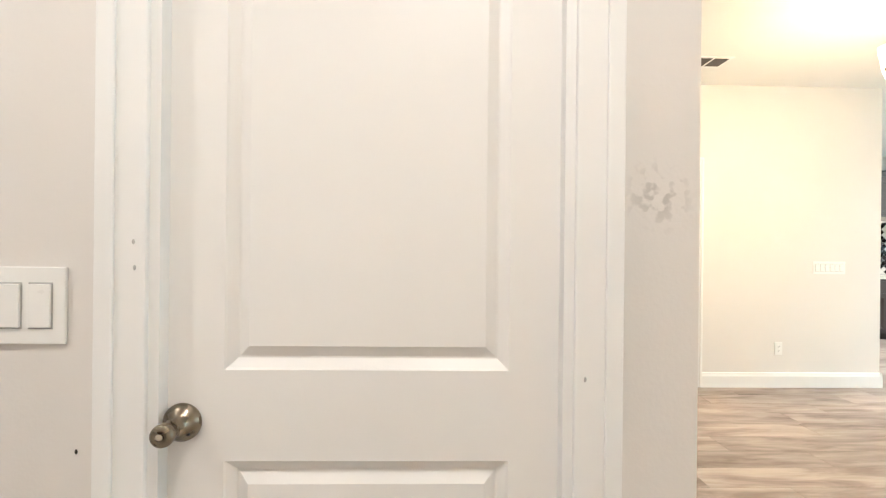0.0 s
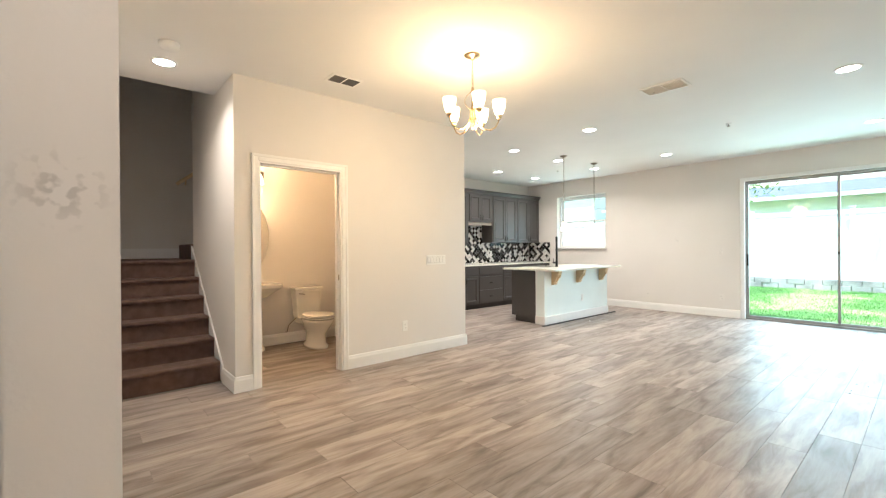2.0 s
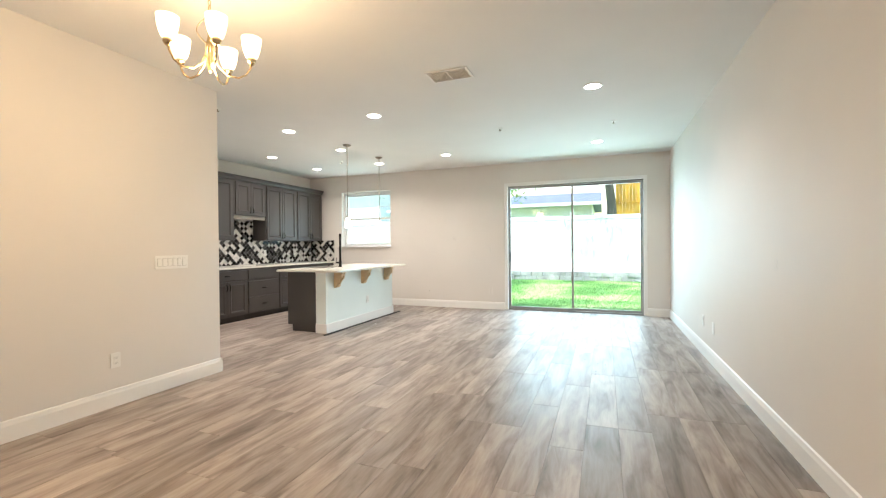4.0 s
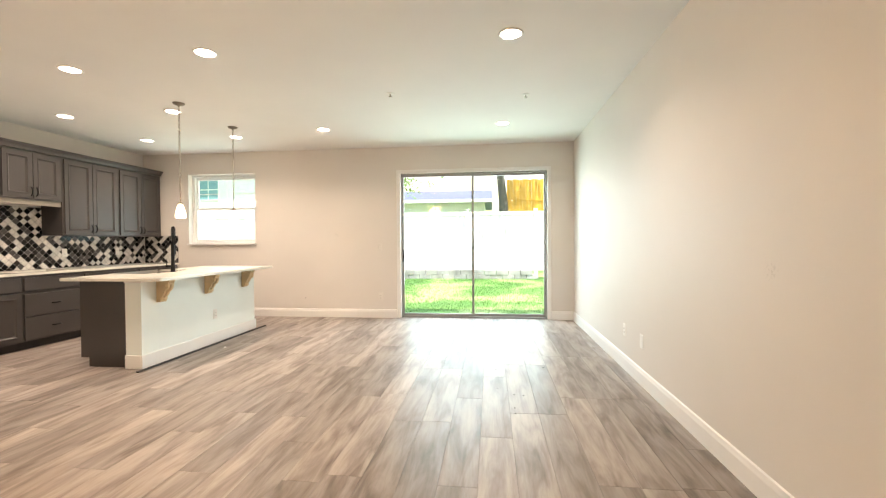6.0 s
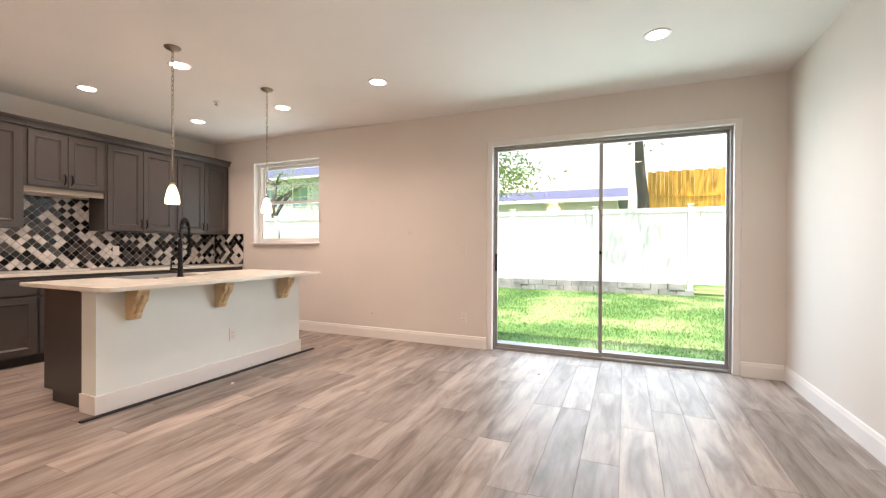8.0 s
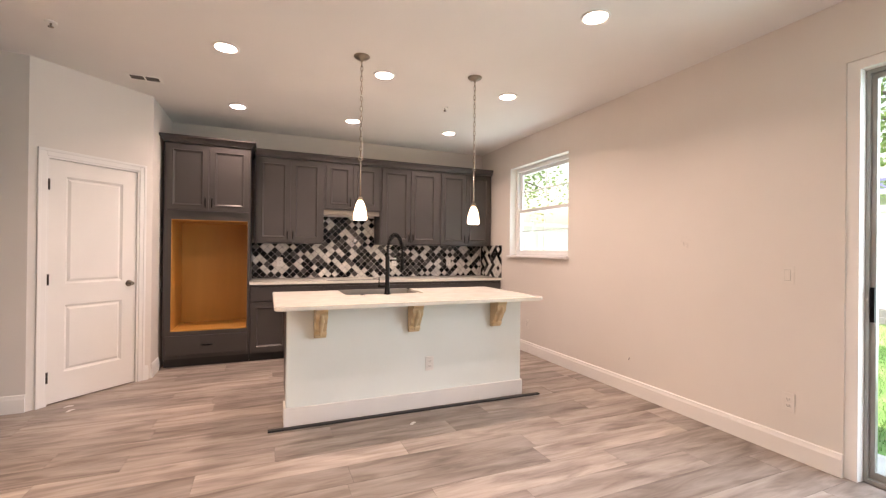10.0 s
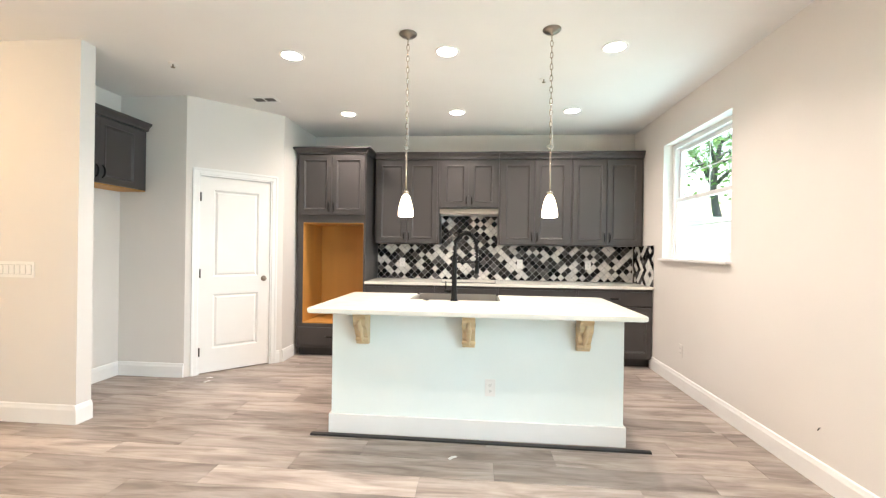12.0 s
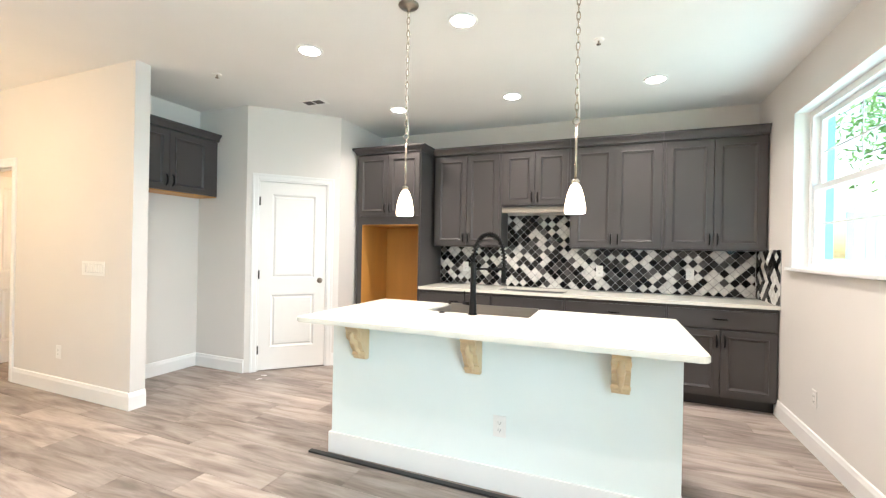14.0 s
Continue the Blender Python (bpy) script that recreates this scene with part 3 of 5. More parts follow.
for k in range(3):
    bm = bmesh.new()
    box(bm, SW + 0.0 + k * 0.23, SW + 0.3 + k * 0.23, 1.43, 2.29, 6 * RISE + k * RISE, 7 * RISE + k * RISE, 0.012)
    part("winder_step", bm, CARPET, st)
bm = bmesh.new()
prof = [(-0.05, 0.001), (6 * RUN, 6 * RISE), (6 * RUN, 6 * RISE + 0.17), (-0.05, 0.16)]
va = [bm.verts.new((SW - 0.015, y, z)) for y, z in prof]
vb = [bm.verts.new((SW - 0.001, y, z)) for y, z in prof]
bm.faces.new(va)
bm.faces.new(vb)
for i in range(4):
    bm.faces.new((va[i], va[(i + 1) % 4], vb[(i + 1) % 4], vb[i]))
bmesh.ops.recalc_face_normals(bm, faces=bm.faces)
part("skirt_board", bm, TRIM, st, "white sloping skirt board")
part("landing_skirting", boxes((0.001, SW + 0.9, 2.284, 2.298, 6 * RISE + 0.008, 6 * RISE + 0.14)), TRIM, st)
bm = bmesh.new()
tube(bm, [(1.09, 6.83, 2.15), (1.9, 6.83, 2.80)], 0.022, 10)
tube(bm, [(1.20, 6.83, 2.22), (1.20, 6.85, 2.16), (1.20, 6.899, 2.16)], 0.008, 8)
solid("handrail", bm, RAWPINE, "dark wooden handrail on the stair wall", "handrail")

# ---- kitchen ----
CAB_STEPS = [(0, 0), (0.002, -0.004), (0.008, -0.005), (0.012, -0.001), (0.015, 0.002), (0.027, 0.011), (0.029, 0.011)]


def pull(parent, x, z, upright=True, mat=None):
    """An arched black bar pull."""
    L = 0.055
    bm = bmesh.new()
    pts, rs = [], []
    for i in range(9):
        s = -1 + i / 4
        pts.append((x, -0.030 + 0.026 * abs(s) ** 3, z + s * L) if upright else (x + s * L, -0.030 + 0.026 * abs(s) ** 3, z))
        rs.append(0.0085 - 0.002 * abs(s))
    tube(bm, pts, rs, 8)
    part("handle", bm, BLACK, parent, "black arched bar pull")


def cab_door(parent, x0, x1, z0, z1, hx=None, hz=None, y=-0.019):
    w, h, s = x1 - x0, z1 - z0, 0.052
    bm = panelled(w, h, [(s, w - s, s, h - s)], 0.018, CAB_STEPS)
    bmesh.ops.translate(bm, verts=bm.verts, vec=(x0, y, z0))
    d = part("door", bm, CAB, parent)
    if hx is not None:
        pull(d, hx, hz)
        d.children[0].location = (0, y, 0)
    return d


def cab_drawer(parent, x0, x1, z0, z1, y=-0.019, handle=True):
    bm = bmesh.new()
    box(bm, x0, x1, y, y + 0.018, z0, z1, 0.004)
    d = part("drawer", bm, CAB, parent)
    if handle:
        pull(d, (x0 + x1) / 2, (z0 + z1) / 2, False)
        d.children[0].location = (0, y, 0)
    return d


def crown(parent, w, z, depth, left=False, right=False, hgt=0.082, out=0.045):
    """A coved crown moulding along the front top, returned along the open ends."""
    bm = bmesh.new()
    loops = []
    for o, h in ((0.10, 0), (0.20, 0.05), (0.20, 0.18), (0.27, 0.30), (0.42, 0.46), (0.62, 0.60), (0.84, 0.70), (0.90, 0.74), (1.0, 0.78), (1.0, 1.0)):
        o, zz = o * out, z + h * hgt
        loops.append([bm.verts.new(v) for v in ((-o * left, depth, zz), (-o * left, -0.019 - o, zz), (w + o * right, -0.019 - o, zz), (w + o * right, depth, zz))])
    for a, b in zip(loops, loops[1:]):
        for k in range(4):
            bm.faces.new((a[k], a[(k + 1) % 4], b[(k + 1) % 4], b[k]))
    bm.faces.new(loops[0])
    bm.faces.new(loops[-1])
    bmesh.ops.recalc_face_normals(bm, faces=bm.faces)
    part("crown_moulding", bm, CAB, parent)


def wall_cabinet(x0, x1, z0, z1, y=6.549, right=False, raw=False):
    w = x1 - x0
    c = thing("wall_cabinet", (x0, y, z0), "grey painted two-door wall cabinet with black pulls", "cabinet", "kitchen wall cabinets")
    h = z1 - z0
    part("body", boxes((0, w, 0, YN - y - 0.002, 0, h)), CAB, c)
    mid = w / 2
    hz = 0.10
    cab_door(c, 0.026, mid - 0.004, 0.016, h - 0.022, mid - 0.032, hz)
    cab_door(c, mid + 0.004, w - 0.026, 0.016, h - 0.022, mid + 0.032, hz)
    crown(c, w, h, YN - y - 0.003)
    return c


UP, UB = 2.425, 1.372
wall_cabinet(5.50, 6.311, UB, UP)
wall_cabinet(6.313, 7.046, 1.818, UP)
wall_cabinet(7.048, 7.909, UB, UP)
wall_cabinet(7.911, 8.755, UB, UP)
solid("hood_filler", boxes((6.315, 7.044, 6.562, 6.582, 1.752, 1.815)), FILLER, "unpainted pale filler board under the short cabinet", "filler board")

# tall oven cabinet, empty
tc = thing("oven_cabinet", (4.625, 6.25, 0), "tall grey oven cabinet with an empty plywood opening", "cabinet")
w, dp = 0.837, YN - 6.25 - 0.002
for nm, pb in (("side_panel", (0, 0.07, 0, dp, 0.10, 2.43)), ("side_panel", (w - 0.025, w, 0, dp, 0.10, 2.43)), ("upper_box", (0.07, w - 0.025, 0, dp, 1.61, 2.43)), ("drawer_box", (0.07, w - 0.025, 0, dp, 0.10, 0.395))):
    part(nm, boxes(pb), CAB, tc)
part("toe_kick", boxes((0, w, 0.07, dp, 0, 0.10)), CABDARK, tc)
for pb in ((0.07, 0.074, 0.004, dp - 0.02, 0.396, 1.609), (w - 0.029, w - 0.025, 0.004, dp - 0.02, 0.396, 1.609), (0.074, w - 0.029, dp - 0.02, dp - 0.012, 0.396, 1.609), (0.074, w - 0.029, 0.004, dp - 0.02, 0.396, 0.408), (0.074, w - 0.029, 0.004, dp - 0.02, 1.600, 1.609)):
    part("lining_board", boxes(pb), PLY, tc, "raw orange plywood lining")
cab_door(tc, 0.022, 0.420, 1.708, 2.415, 0.390, 1.80)
cab_door(tc, 0.424, w - 0.014, 1.708, 2.415, 0.454, 1.80)
cab_drawer(tc, 0.03, w - 0.02, 0.14, 0.35)
crown(tc, w, 2.43, dp, True, True, 0.078, 0.055)

# cabinet over the refrigerator space
fc = thing("fridge_cabinet", (3.48, 4.285, 1.842), "grey two-door cabinet mounted high above the refrigerator alcove", "cabinet", turn=90)
part("body", boxes((0, 0.983, 0, 0.278, 0.010, 0.60)), CAB, fc)
part("underside", boxes((0.002, 0.981, 0.002, 0.278, 0.0, 0.009)), PLY, fc, "raw plywood underside")
cab_door(fc, 0.012, 0.440, 0.012, 0.585, 0.410, 0.11)
cab_door(fc, 0.444, 0.873, 0.012, 0.585, 0.474, 0.11)
crown(fc, 0.983, 0.60, 0.278, False, False, 0.075, 0.045)


def base_cabinet(x0, x1, drawers=False, handle=True):
    w = x1 - x0
    c = thing("base_cabinet", (x0, 6.25, 0), "grey three-drawer base cabinet with black pulls" if drawers else "grey base cabinet with drawer over two doors", "cabinet", "kitchen base cabinets")
    part("body", boxes((0, w, 0, YN - 6.252, 0.10, 0.884)), CAB, c)
    part("toe_kick", boxes((0, w, 0.07, 0.09, 0, 0.099)), CABDARK, c)
    if drawers:
        for z0, z1 in ((0.115, 0.385), (0.395, 0.66), (0.70, 0.855)):
            cab_drawer(c, 0.014, w - 0.014, z0, z1, handle=handle or z0 < 0.6)
    else:
        cab_drawer(c, 0.014, w - 0.014, 0.70, 0.855)
        cab_door(c, 0.014, w / 2 - 0.002, 0.115, 0.68, w / 2 - 0.03, 0.585)
        cab_door(c, w / 2 + 0.002, w - 0.014, 0.115, 0.68, w / 2 + 0.03, 0.585)
    return c


base_cabinet(5.466, 6.296)
base_cabinet(6.298, 7.042, True, False)
base_cabinet(7.044, 7.928)
base_cabinet(7.930, 8.760)
cx0, cx1 = 6.34, 7.02
bm = bmesh.new()
outer = [(5.464, 6.218), (XE - 0.002, 6.218), (XE - 0.002, YN - 0.002), (5.464, YN - 0.002)]
inner = [(cx0, 6.30), (cx1, 6.30), (cx1, 6.78), (cx0, 6.78)]
lv = [[[bm.verts.new((x, y, z)) for x, y in loop] for loop in (outer, inner)] for z in (0.886, 0.916)]
for o, i in lv:
    for k in range(4):
        bm.faces.new((o[k], o[(k + 1) % 4], i[(k + 1) % 4], i[k]))
for k in range(4):
    for q in (0, 1):
        bm.faces.new((lv[0][q][k], lv[0][q][(k + 1) % 4], lv[1][q][(k + 1) % 4], lv[1][q][k]))
bmesh.ops.recalc_face_normals(bm, faces=bm.faces)
solid("worktop", bm, QUARTZ, "white quartz worktop with a cooktop cutout", "worktop")
# Near-black sheet set in the opening in place of its inner shade.
solid("cutout_floor", boxes((cx0 + 0.002, cx1 - 0.002, 6.302, 6.778, 0.8845, 0.888)), SLOT, "dark sheet for the shade inside the open cooktop cutout", "cutout")

# island
isl = thing("island", (5.784, 4.256, 0), "white drywall kitchen island back with grey cabinet side", "island")
IW, PT, CD = 2.012, 0.175, 0.684
part("pony_wall", boxes((0, IW, 0, PT, 0, 0.880)), surface("island_wall_white", (0.78, 0.84, 0.82), 0.55, var=0.02, bump=0.03), isl)
bm = bmesh.new()
for a in ((-0.016, IW + 0.016, -0.016, -0.001), (-0.016, -0.001, 0, PT), (IW + 0.001, IW + 0.016, 0, PT)):
    box(bm, *a, 0.0, 0.134, 0.004)
part("island_baseboard", bm, TRIM, isl, "white island baseboard")
part("cap_moulding", boxes((-0.012, IW + 0.012, -0.014, -0.001, 0.862, 0.880), (-0.012, -0.001, 0, PT, 0.862, 0.880)), TRIM, isl)
part("end_panel", boxes((0.006, 0.024, PT + 0.002, CD, 0.10, 0.880), (0.030, 0.045, PT + 0.002, CD - 0.065, 0, 0.10)), CAB, isl, "dark grey cabinet end panel")
part("end_panel", boxes((IW - 0.024, IW - 0.006, PT + 0.002, CD, 0.10, 0.880), (IW - 0.045, IW - 0.030, PT + 0.002, CD - 0.065, 0, 0.10)), CAB, isl, "dark grey cabinet end panel")
part("cabinet_front", boxes((0.024, 0.49, CD - 0.025, CD - 0.005, 0.10, 0.880), (1.202, IW - 0.024, CD - 0.025, CD - 0.005, 0.10, 0.880), (0.49, 1.202, CD - 0.025, CD - 0.005, 0.10, 0.64), (0.045, IW - 0.045, CD - 0.085, CD - 0.065, 0, 0.10)), CAB, isl)

TX0, TX1, TY0, TY1 = 5.690, 7.865, 3.985, 5.070
SX0, SX1, SYF = 6.275, 6.985, 4.635


def rounded(points, radii, n=5):
    out = []
    for i, p in enumerate(points):
        r = radii[i]
        if not r:
            out.append(p)
            continue
        p = Vector(p)
        a, b = (Vector(points[i - 1]) - p).normalized(), (Vector(points[(i + 1) % len(points)]) - p).normalized()
        c = p + (a + b) * r
        for k in range(n + 1):
            t = math.pi / 2 * k / n
            out.append(tuple(c - b * r * math.cos(t) - a * r * math.sin(t)))
    return out


bm = bmesh.new()
prism(bm, rounded([(TX0, TY0), (TX1, TY0), (TX1, TY1), (SX1, TY1), (SX1, SYF), (SX0, SYF), (SX0, TY1), (TX0, TY1)], [0.05, 0.05, 0.02, 0, 0.015, 0.015, 0, 0.02]), 0.882, 0.912)
es = [e for e in bm.edges if abs(e.verts[0].co.z - e.verts[1].co.z) < 1e-5]
bmesh.ops.bevel(bm, geom=es, offset=0.004, segments=2, affect="EDGES")
solid("worktop", bm, QUARTZ, "white quartz island top with rounded corners", "worktop")

sk = thing("apron_sink", (SX0, SYF, 0.65), "stainless steel apron-front sink set in the island", "sink")
sw, sd, sh = SX1 - SX0, 0.470, 0.250
part("basin", boxes((0.002, 0.012, 0.002, sd, 0, sh), (sw - 0.012, sw - 0.002, 0.002, sd, 0, sh), (0.012, sw - 0.012, 0.002, 0.014, 0, sh), (0.012, sw - 0.012, sd - 0.012, sd, 0, sh + 0.012), (0.012, sw - 0.012, 0.014, sd - 0.012, 0, 0.012)), STEEL, sk)
bm = bmesh.new()
lathe(bm, [(0, 0.0125), (0.045, 0.0125), (0.045, 0.016), (0.03, 0.017), (0, 0.014)], 20, (sw / 2, sd / 2, 0))
part("drain", bm, NICKEL, sk)

fa = thing("spring_faucet", (6.628, 4.592, 0.912), "matt black pull-down spring kitchen faucet", "faucet")
bm = bmesh.new()
lathe(bm, [(0, 0), (0.030, 0), (0.030, 0.006), (0.024, 0.012), (0.022, 0.10), (0.019, 0.105), (0.019, 0.33), (0.015, 0.34), (0.0, 0.342)], 18)
part("body", bm, BLACK, fa)
AX = Vector((0.82, 0.572, 0))
arc = []
for i in range(41):
    t = math.pi * i / 40
    arc.append(AX * (0.105 - 0.105 * math.cos(t)) + Vector((0, 0, 0.36 + 0.17 * math.sin(t) * 1.0)))
arc = [Vector((0, 0, 0.33))] + arc + [AX * 0.21 + Vector((0, 0, z)) for z in (0.35, 0.33, 0.31)]
bm = bmesh.new()
tube(bm, arc, 0.0085, 8)
part("hose", bm, BLACK, fa)
bm = bmesh.new()
coil, dense = [], []
for a, b in zip(arc, arc[1:]):
    for k in range(8):
        dense.append(a.lerp(b, k / 8))
side = Vector((-AX.y, AX.x, 0))
for i in range(len(dense) - 1):
    d = (dense[i + 1] - dense[i]).normalized()
    nrm = d.cross(side)
    ang = i * 0.46
    coil.append(dense[i] + 0.0155 * (math.cos(ang) * side + math.sin(ang) * nrm))
tube(bm, coil, 0.0046, 5)
part("spring_coil", bm, BLACK, fa, "black coiled spring round the hose")
bm = bmesh.new()
lathe(bm, [(0, 0), (0.017, 0), (0.019, 0.02), (0.015, 0.09), (0.012, 0.11), (0, 0.11)], 14, AX * 0.21 + Vector((0, 0, 0.205)))
part("spray_head", bm, BLACK, fa)
bm = bmesh.new()
tube(bm, [(0, 0, 0.300), tuple(AX * 0.21 + Vector((0, 0, 0.300)))], 0.007, 8)
lathe(bm, [(0.0, 0), (0.024, 0), (0.024, 0.02), (0, 0.02)], 14, AX * 0.21 + Vector((0, 0, 0.290)))
part("holder_arm", bm, BLACK, fa)
bm = bmesh.new()
tube(bm, [(0, 0, 0.07), (-0.075, 0.03, 0.07)], 0.012, 10)
tube(bm, [(-0.066, 0.027, 0.07), (-0.068, 0.027, 0.15)], 0.005, 8)
part("lever", bm, BLACK, fa)
bm = bmesh.new()
lathe(bm, [(0, 0), (0.022, 0), (0.022, 0.004), (0.012, 0.006), (0, 0.006)], 18)
solid("hole_cover", bm, BLACK, "small round dark cover on the island top", "hole cover", at=(6.41, 4.590, 0.912))

# corbels
SC = 0.76
prof = [(y * SC, z) for y, z in [(0, 0), (-0.200, 0), (-0.200, -0.030), (-0.178, -0.036), (-0.172, -0.055), (-0.182, -0.075), (-0.170, -0.100), (-0.140, -0.112), (-0.120, -0.125), (-0.112, -0.150), (-0.100, -0.170), (-0.074, -0.180), (-0.066, -0.200), (-0.070, -0.222), (-0.055, -0.240), (0, -0.240)]]
smooth = []
for k in range(len(prof)):
    a, b = Vector(prof[k]), Vector(prof[(k + 1) % len(prof)])
    smooth += [tuple(a)] if k in (0, 1, 15) else [tuple(a.lerp(Vector(prof[k - 1]), 0.25)), tuple(a.lerp(b, 0.25))]
co = None
for i, x in enumerate((5.972, 6.712, 7.476)):
    if co is None:
        co = thing("corbel", (x, 4.2535, 0.880), "raw pale wood carved corbel under the island top", "corbel", "island corbels")
        bm = bmesh.new()
        a = [bm.verts.new((0, y, z)) for y, z in smooth]
        b = [bm.verts.new((0.086, y, z)) for y, z in smooth]
        bm.faces.new(a)
        bm.faces.new(b)
        for k in range(len(smooth)):
            bm.faces.new((a[k], a[(k + 1) % len(smooth)], b[(k + 1) % len(smooth)], b[k]))
        bmesh.ops.bevel(bm, geom=[e for e in bm.edges if abs(e.verts[0].co.x - e.verts[1].co.x) < 1e-5], offset=0.003, segments=1, affect="EDGES")
        bmesh.ops.recalc_face_normals(bm, faces=bm.faces)
        part("bracket", bm, RAWPINE, co)
        bm = bmesh.new()
        pts = [(0.043, y - 0.003, z) for y, z in prof[4:14]]
        tube(bm, pts, [0.012, 0.016, 0.020, 0.022, 0.020, 0.017, 0.015, 0.014, 0.012, 0.009], 8)
        part("carved_leaf", bm, RAWPINE, co)
        for z_, r_ in ((-0.072, 0.022), (-0.205, 0.014)):
            bm = bmesh.new()
            lathe(bm, [(0, -0.047), (r_ * 0.55, -0.0465), (r_ * 0.7, -0.044), (r_, -0.0425), (r_, 0.0425), (r_ * 0.7, 0.044), (r_ * 0.55, 0.0465), (0, 0.047)], 16)
            bm.transform(Matrix.Translation((0.043, -0.112 if z_ > -0.1 else -0.048, z_)) @ Matrix.Rotation(radians(90), 4, "Y"))
            part("scroll", bm, RAWPINE, co)
        part("plate", boxes((-0.004, 0.09, -0.155, 0.0, -0.002, 0.0015)), RAWPINE, co)
    else:
        copy_thing(co, pose(x, 4.2535, 0.880))
bm = boxes((0, 2.29, -0.016, 0.016, 0, 0.012))
solid("floor_strip", bm, SLOT, "long dark trim strip lying on the floor by the island", "trim strip", at=(5.660, 4.196, 0.0005), turn=-0.4)


# ---- light fittings ----
def chain(parent, x, y, z0, z1, mat, r=0.015):
    bm = bmesh.new()
    n = max(int((z1 - z0) / (r * 2.5)), 2)
    for i in range(n):
        z = z0 + (i + 0.5) * (z1 - z0) / n
        pts = []
        for k in range(10):
            t = 2 * math.pi * k / 10
            u, v = r * 0.62 * math.cos(t), r * 1.55 * math.sin(t)
            pts.append((x + u, y, z + v) if i % 2 else (x, y + u, z + v))
        tube(bm, pts, 0.0030, 6, True)
    part("chain", bm, mat, parent)


def can_light(x, y):
    c = thing("recessed_light", (x, y, H), "white recessed ceiling light, switched on", "ceiling light", "recessed lights")
    bm = bmesh.new()
    lathe(bm, [(0.074, 0.0), (0.095, 0.0), (0.095, -0.004), (0.089, -0.008), (0.076, -0.006), (0.074, 0.0)], 28, cap=False)
    part("trim_ring", bm, TRIM, c)
    bm = bmesh.new()
    lathe(bm, [(0, -0.0005), (0.0745, -0.0005), (0.0745, -0.004), (0.066, -0.008), (0.045, -0.011), (0, -0.0118)], 28)
    part("lens", bm, CANGLOW, c, "glowing warm lens")
    return c


first = None
for cx, cy in CANS:
    if first is None:
        first = can_light(cx, cy)
    else:
        copy_thing(first, pose(cx, cy, H))

pn = None
for px, py in PENDANTS:
    if pn is None:
        pn = thing("pendant_light", (px, py, H), "nickel chain pendant with a lit white glass shade", "pendant light", "island pendants")
        bm = bmesh.new()
        lathe(bm, [(0, 0), (0.062, 0), (0.062, -0.006), (0.045, -0.020), (0.012, -0.027), (0.008, -0.04), (0, -0.04)], 24)
        part("canopy", bm, DARKNICKEL, pn)
        chain(pn, 0, 0, 2.028 - H, -0.038, NICKEL)
        bm = bmesh.new()
        tube(bm, [(0.004, 0.003, -0.04), (-0.006, 0.004, -0.3), (0.006, -0.004, -0.6), (0.014, 0, -0.76), (0, 0, -0.81)], 0.002, 5)
        part("cord", bm, PLASTIC, pn)
        bm = bmesh.new()
        tube(bm, [(0, 0, 1.995 - H), (0, 0, 1.71 - H)], 0.0058, 10)
        lathe(bm, [(0, 0), (0.021, 0), (0.022, 0.012), (0.010, 0.022), (0, 0.022)], 16, (0, 0, 1.692 - H))
        part("rod", bm, NICKEL, pn)
        bm = bmesh.new()
        tube(bm, [(0.018 * math.cos(2 * math.pi * k / 14), 0, 2.012 - H + 0.018 * math.sin(2 * math.pi * k / 14)) for k in range(14)], 0.0032, 6, True)
        part("loop", bm, NICKEL, pn, "nickel ring that joins chain and rod")
        bm = bmesh.new()
        lathe(bm, [(0.018, 1.686 - H), (0.030, 1.665 - H), (0.041, 1.63 - H), (0.051, 1.58 - H), (0.054, 1.55 - H), (0.049, 1.535 - H), (0.045, 1.536 - H), (0.048, 1.58 - H), (0.02, 1.68 - H)], 24)
        part("shade", bm, PENDGLOW, pn, "lit white glass shade")
    else:
        copy_thing(pn, pose(px, py, H))

ch = thing("chandelier", (*CHANDELIER, H), "five-arm chandelier with lit frosted glass shades", "chandelier")
bm = bmesh.new()
lathe(bm, [(0, 0), (0.065, 0), (0.066, -0.006), (0.05, -0.018), (0.015, -0.028), (0.01, -0.04), (0, -0.04)], 24)
part("canopy", bm, BRASSY, ch)
chain(ch, 0, 0, -0.26, -0.036, BRASSY, 0.012)
bm = bmesh.new()
lathe(bm, [(0, -0.26), (0.010, -0.26), (0.012, -0.28), (0.009, -0.30), (0.010, -0.40), (0.020, -0.44), (0.026, -0.50), (0.018, -0.53), (0.012, -0.57), (0.006, -0.595), (0, -0.60)], 18)
part("hub", bm, BRASSY, ch)
for s in range(3):
    a0 = 2 * math.pi * s / 3
    bm = bmesh.new()
    pts = []
    for k in range(9):
        t = k / 8
        rr = 0.012 + 0.055 * math.sin(math.pi * t)
        pts.append((rr * math.cos(a0), rr * math.sin(a0), -0.29 - 0.15 * t))
    tube(bm, pts, 0.003, 6)
    part("scroll", bm, BRASSY, ch)
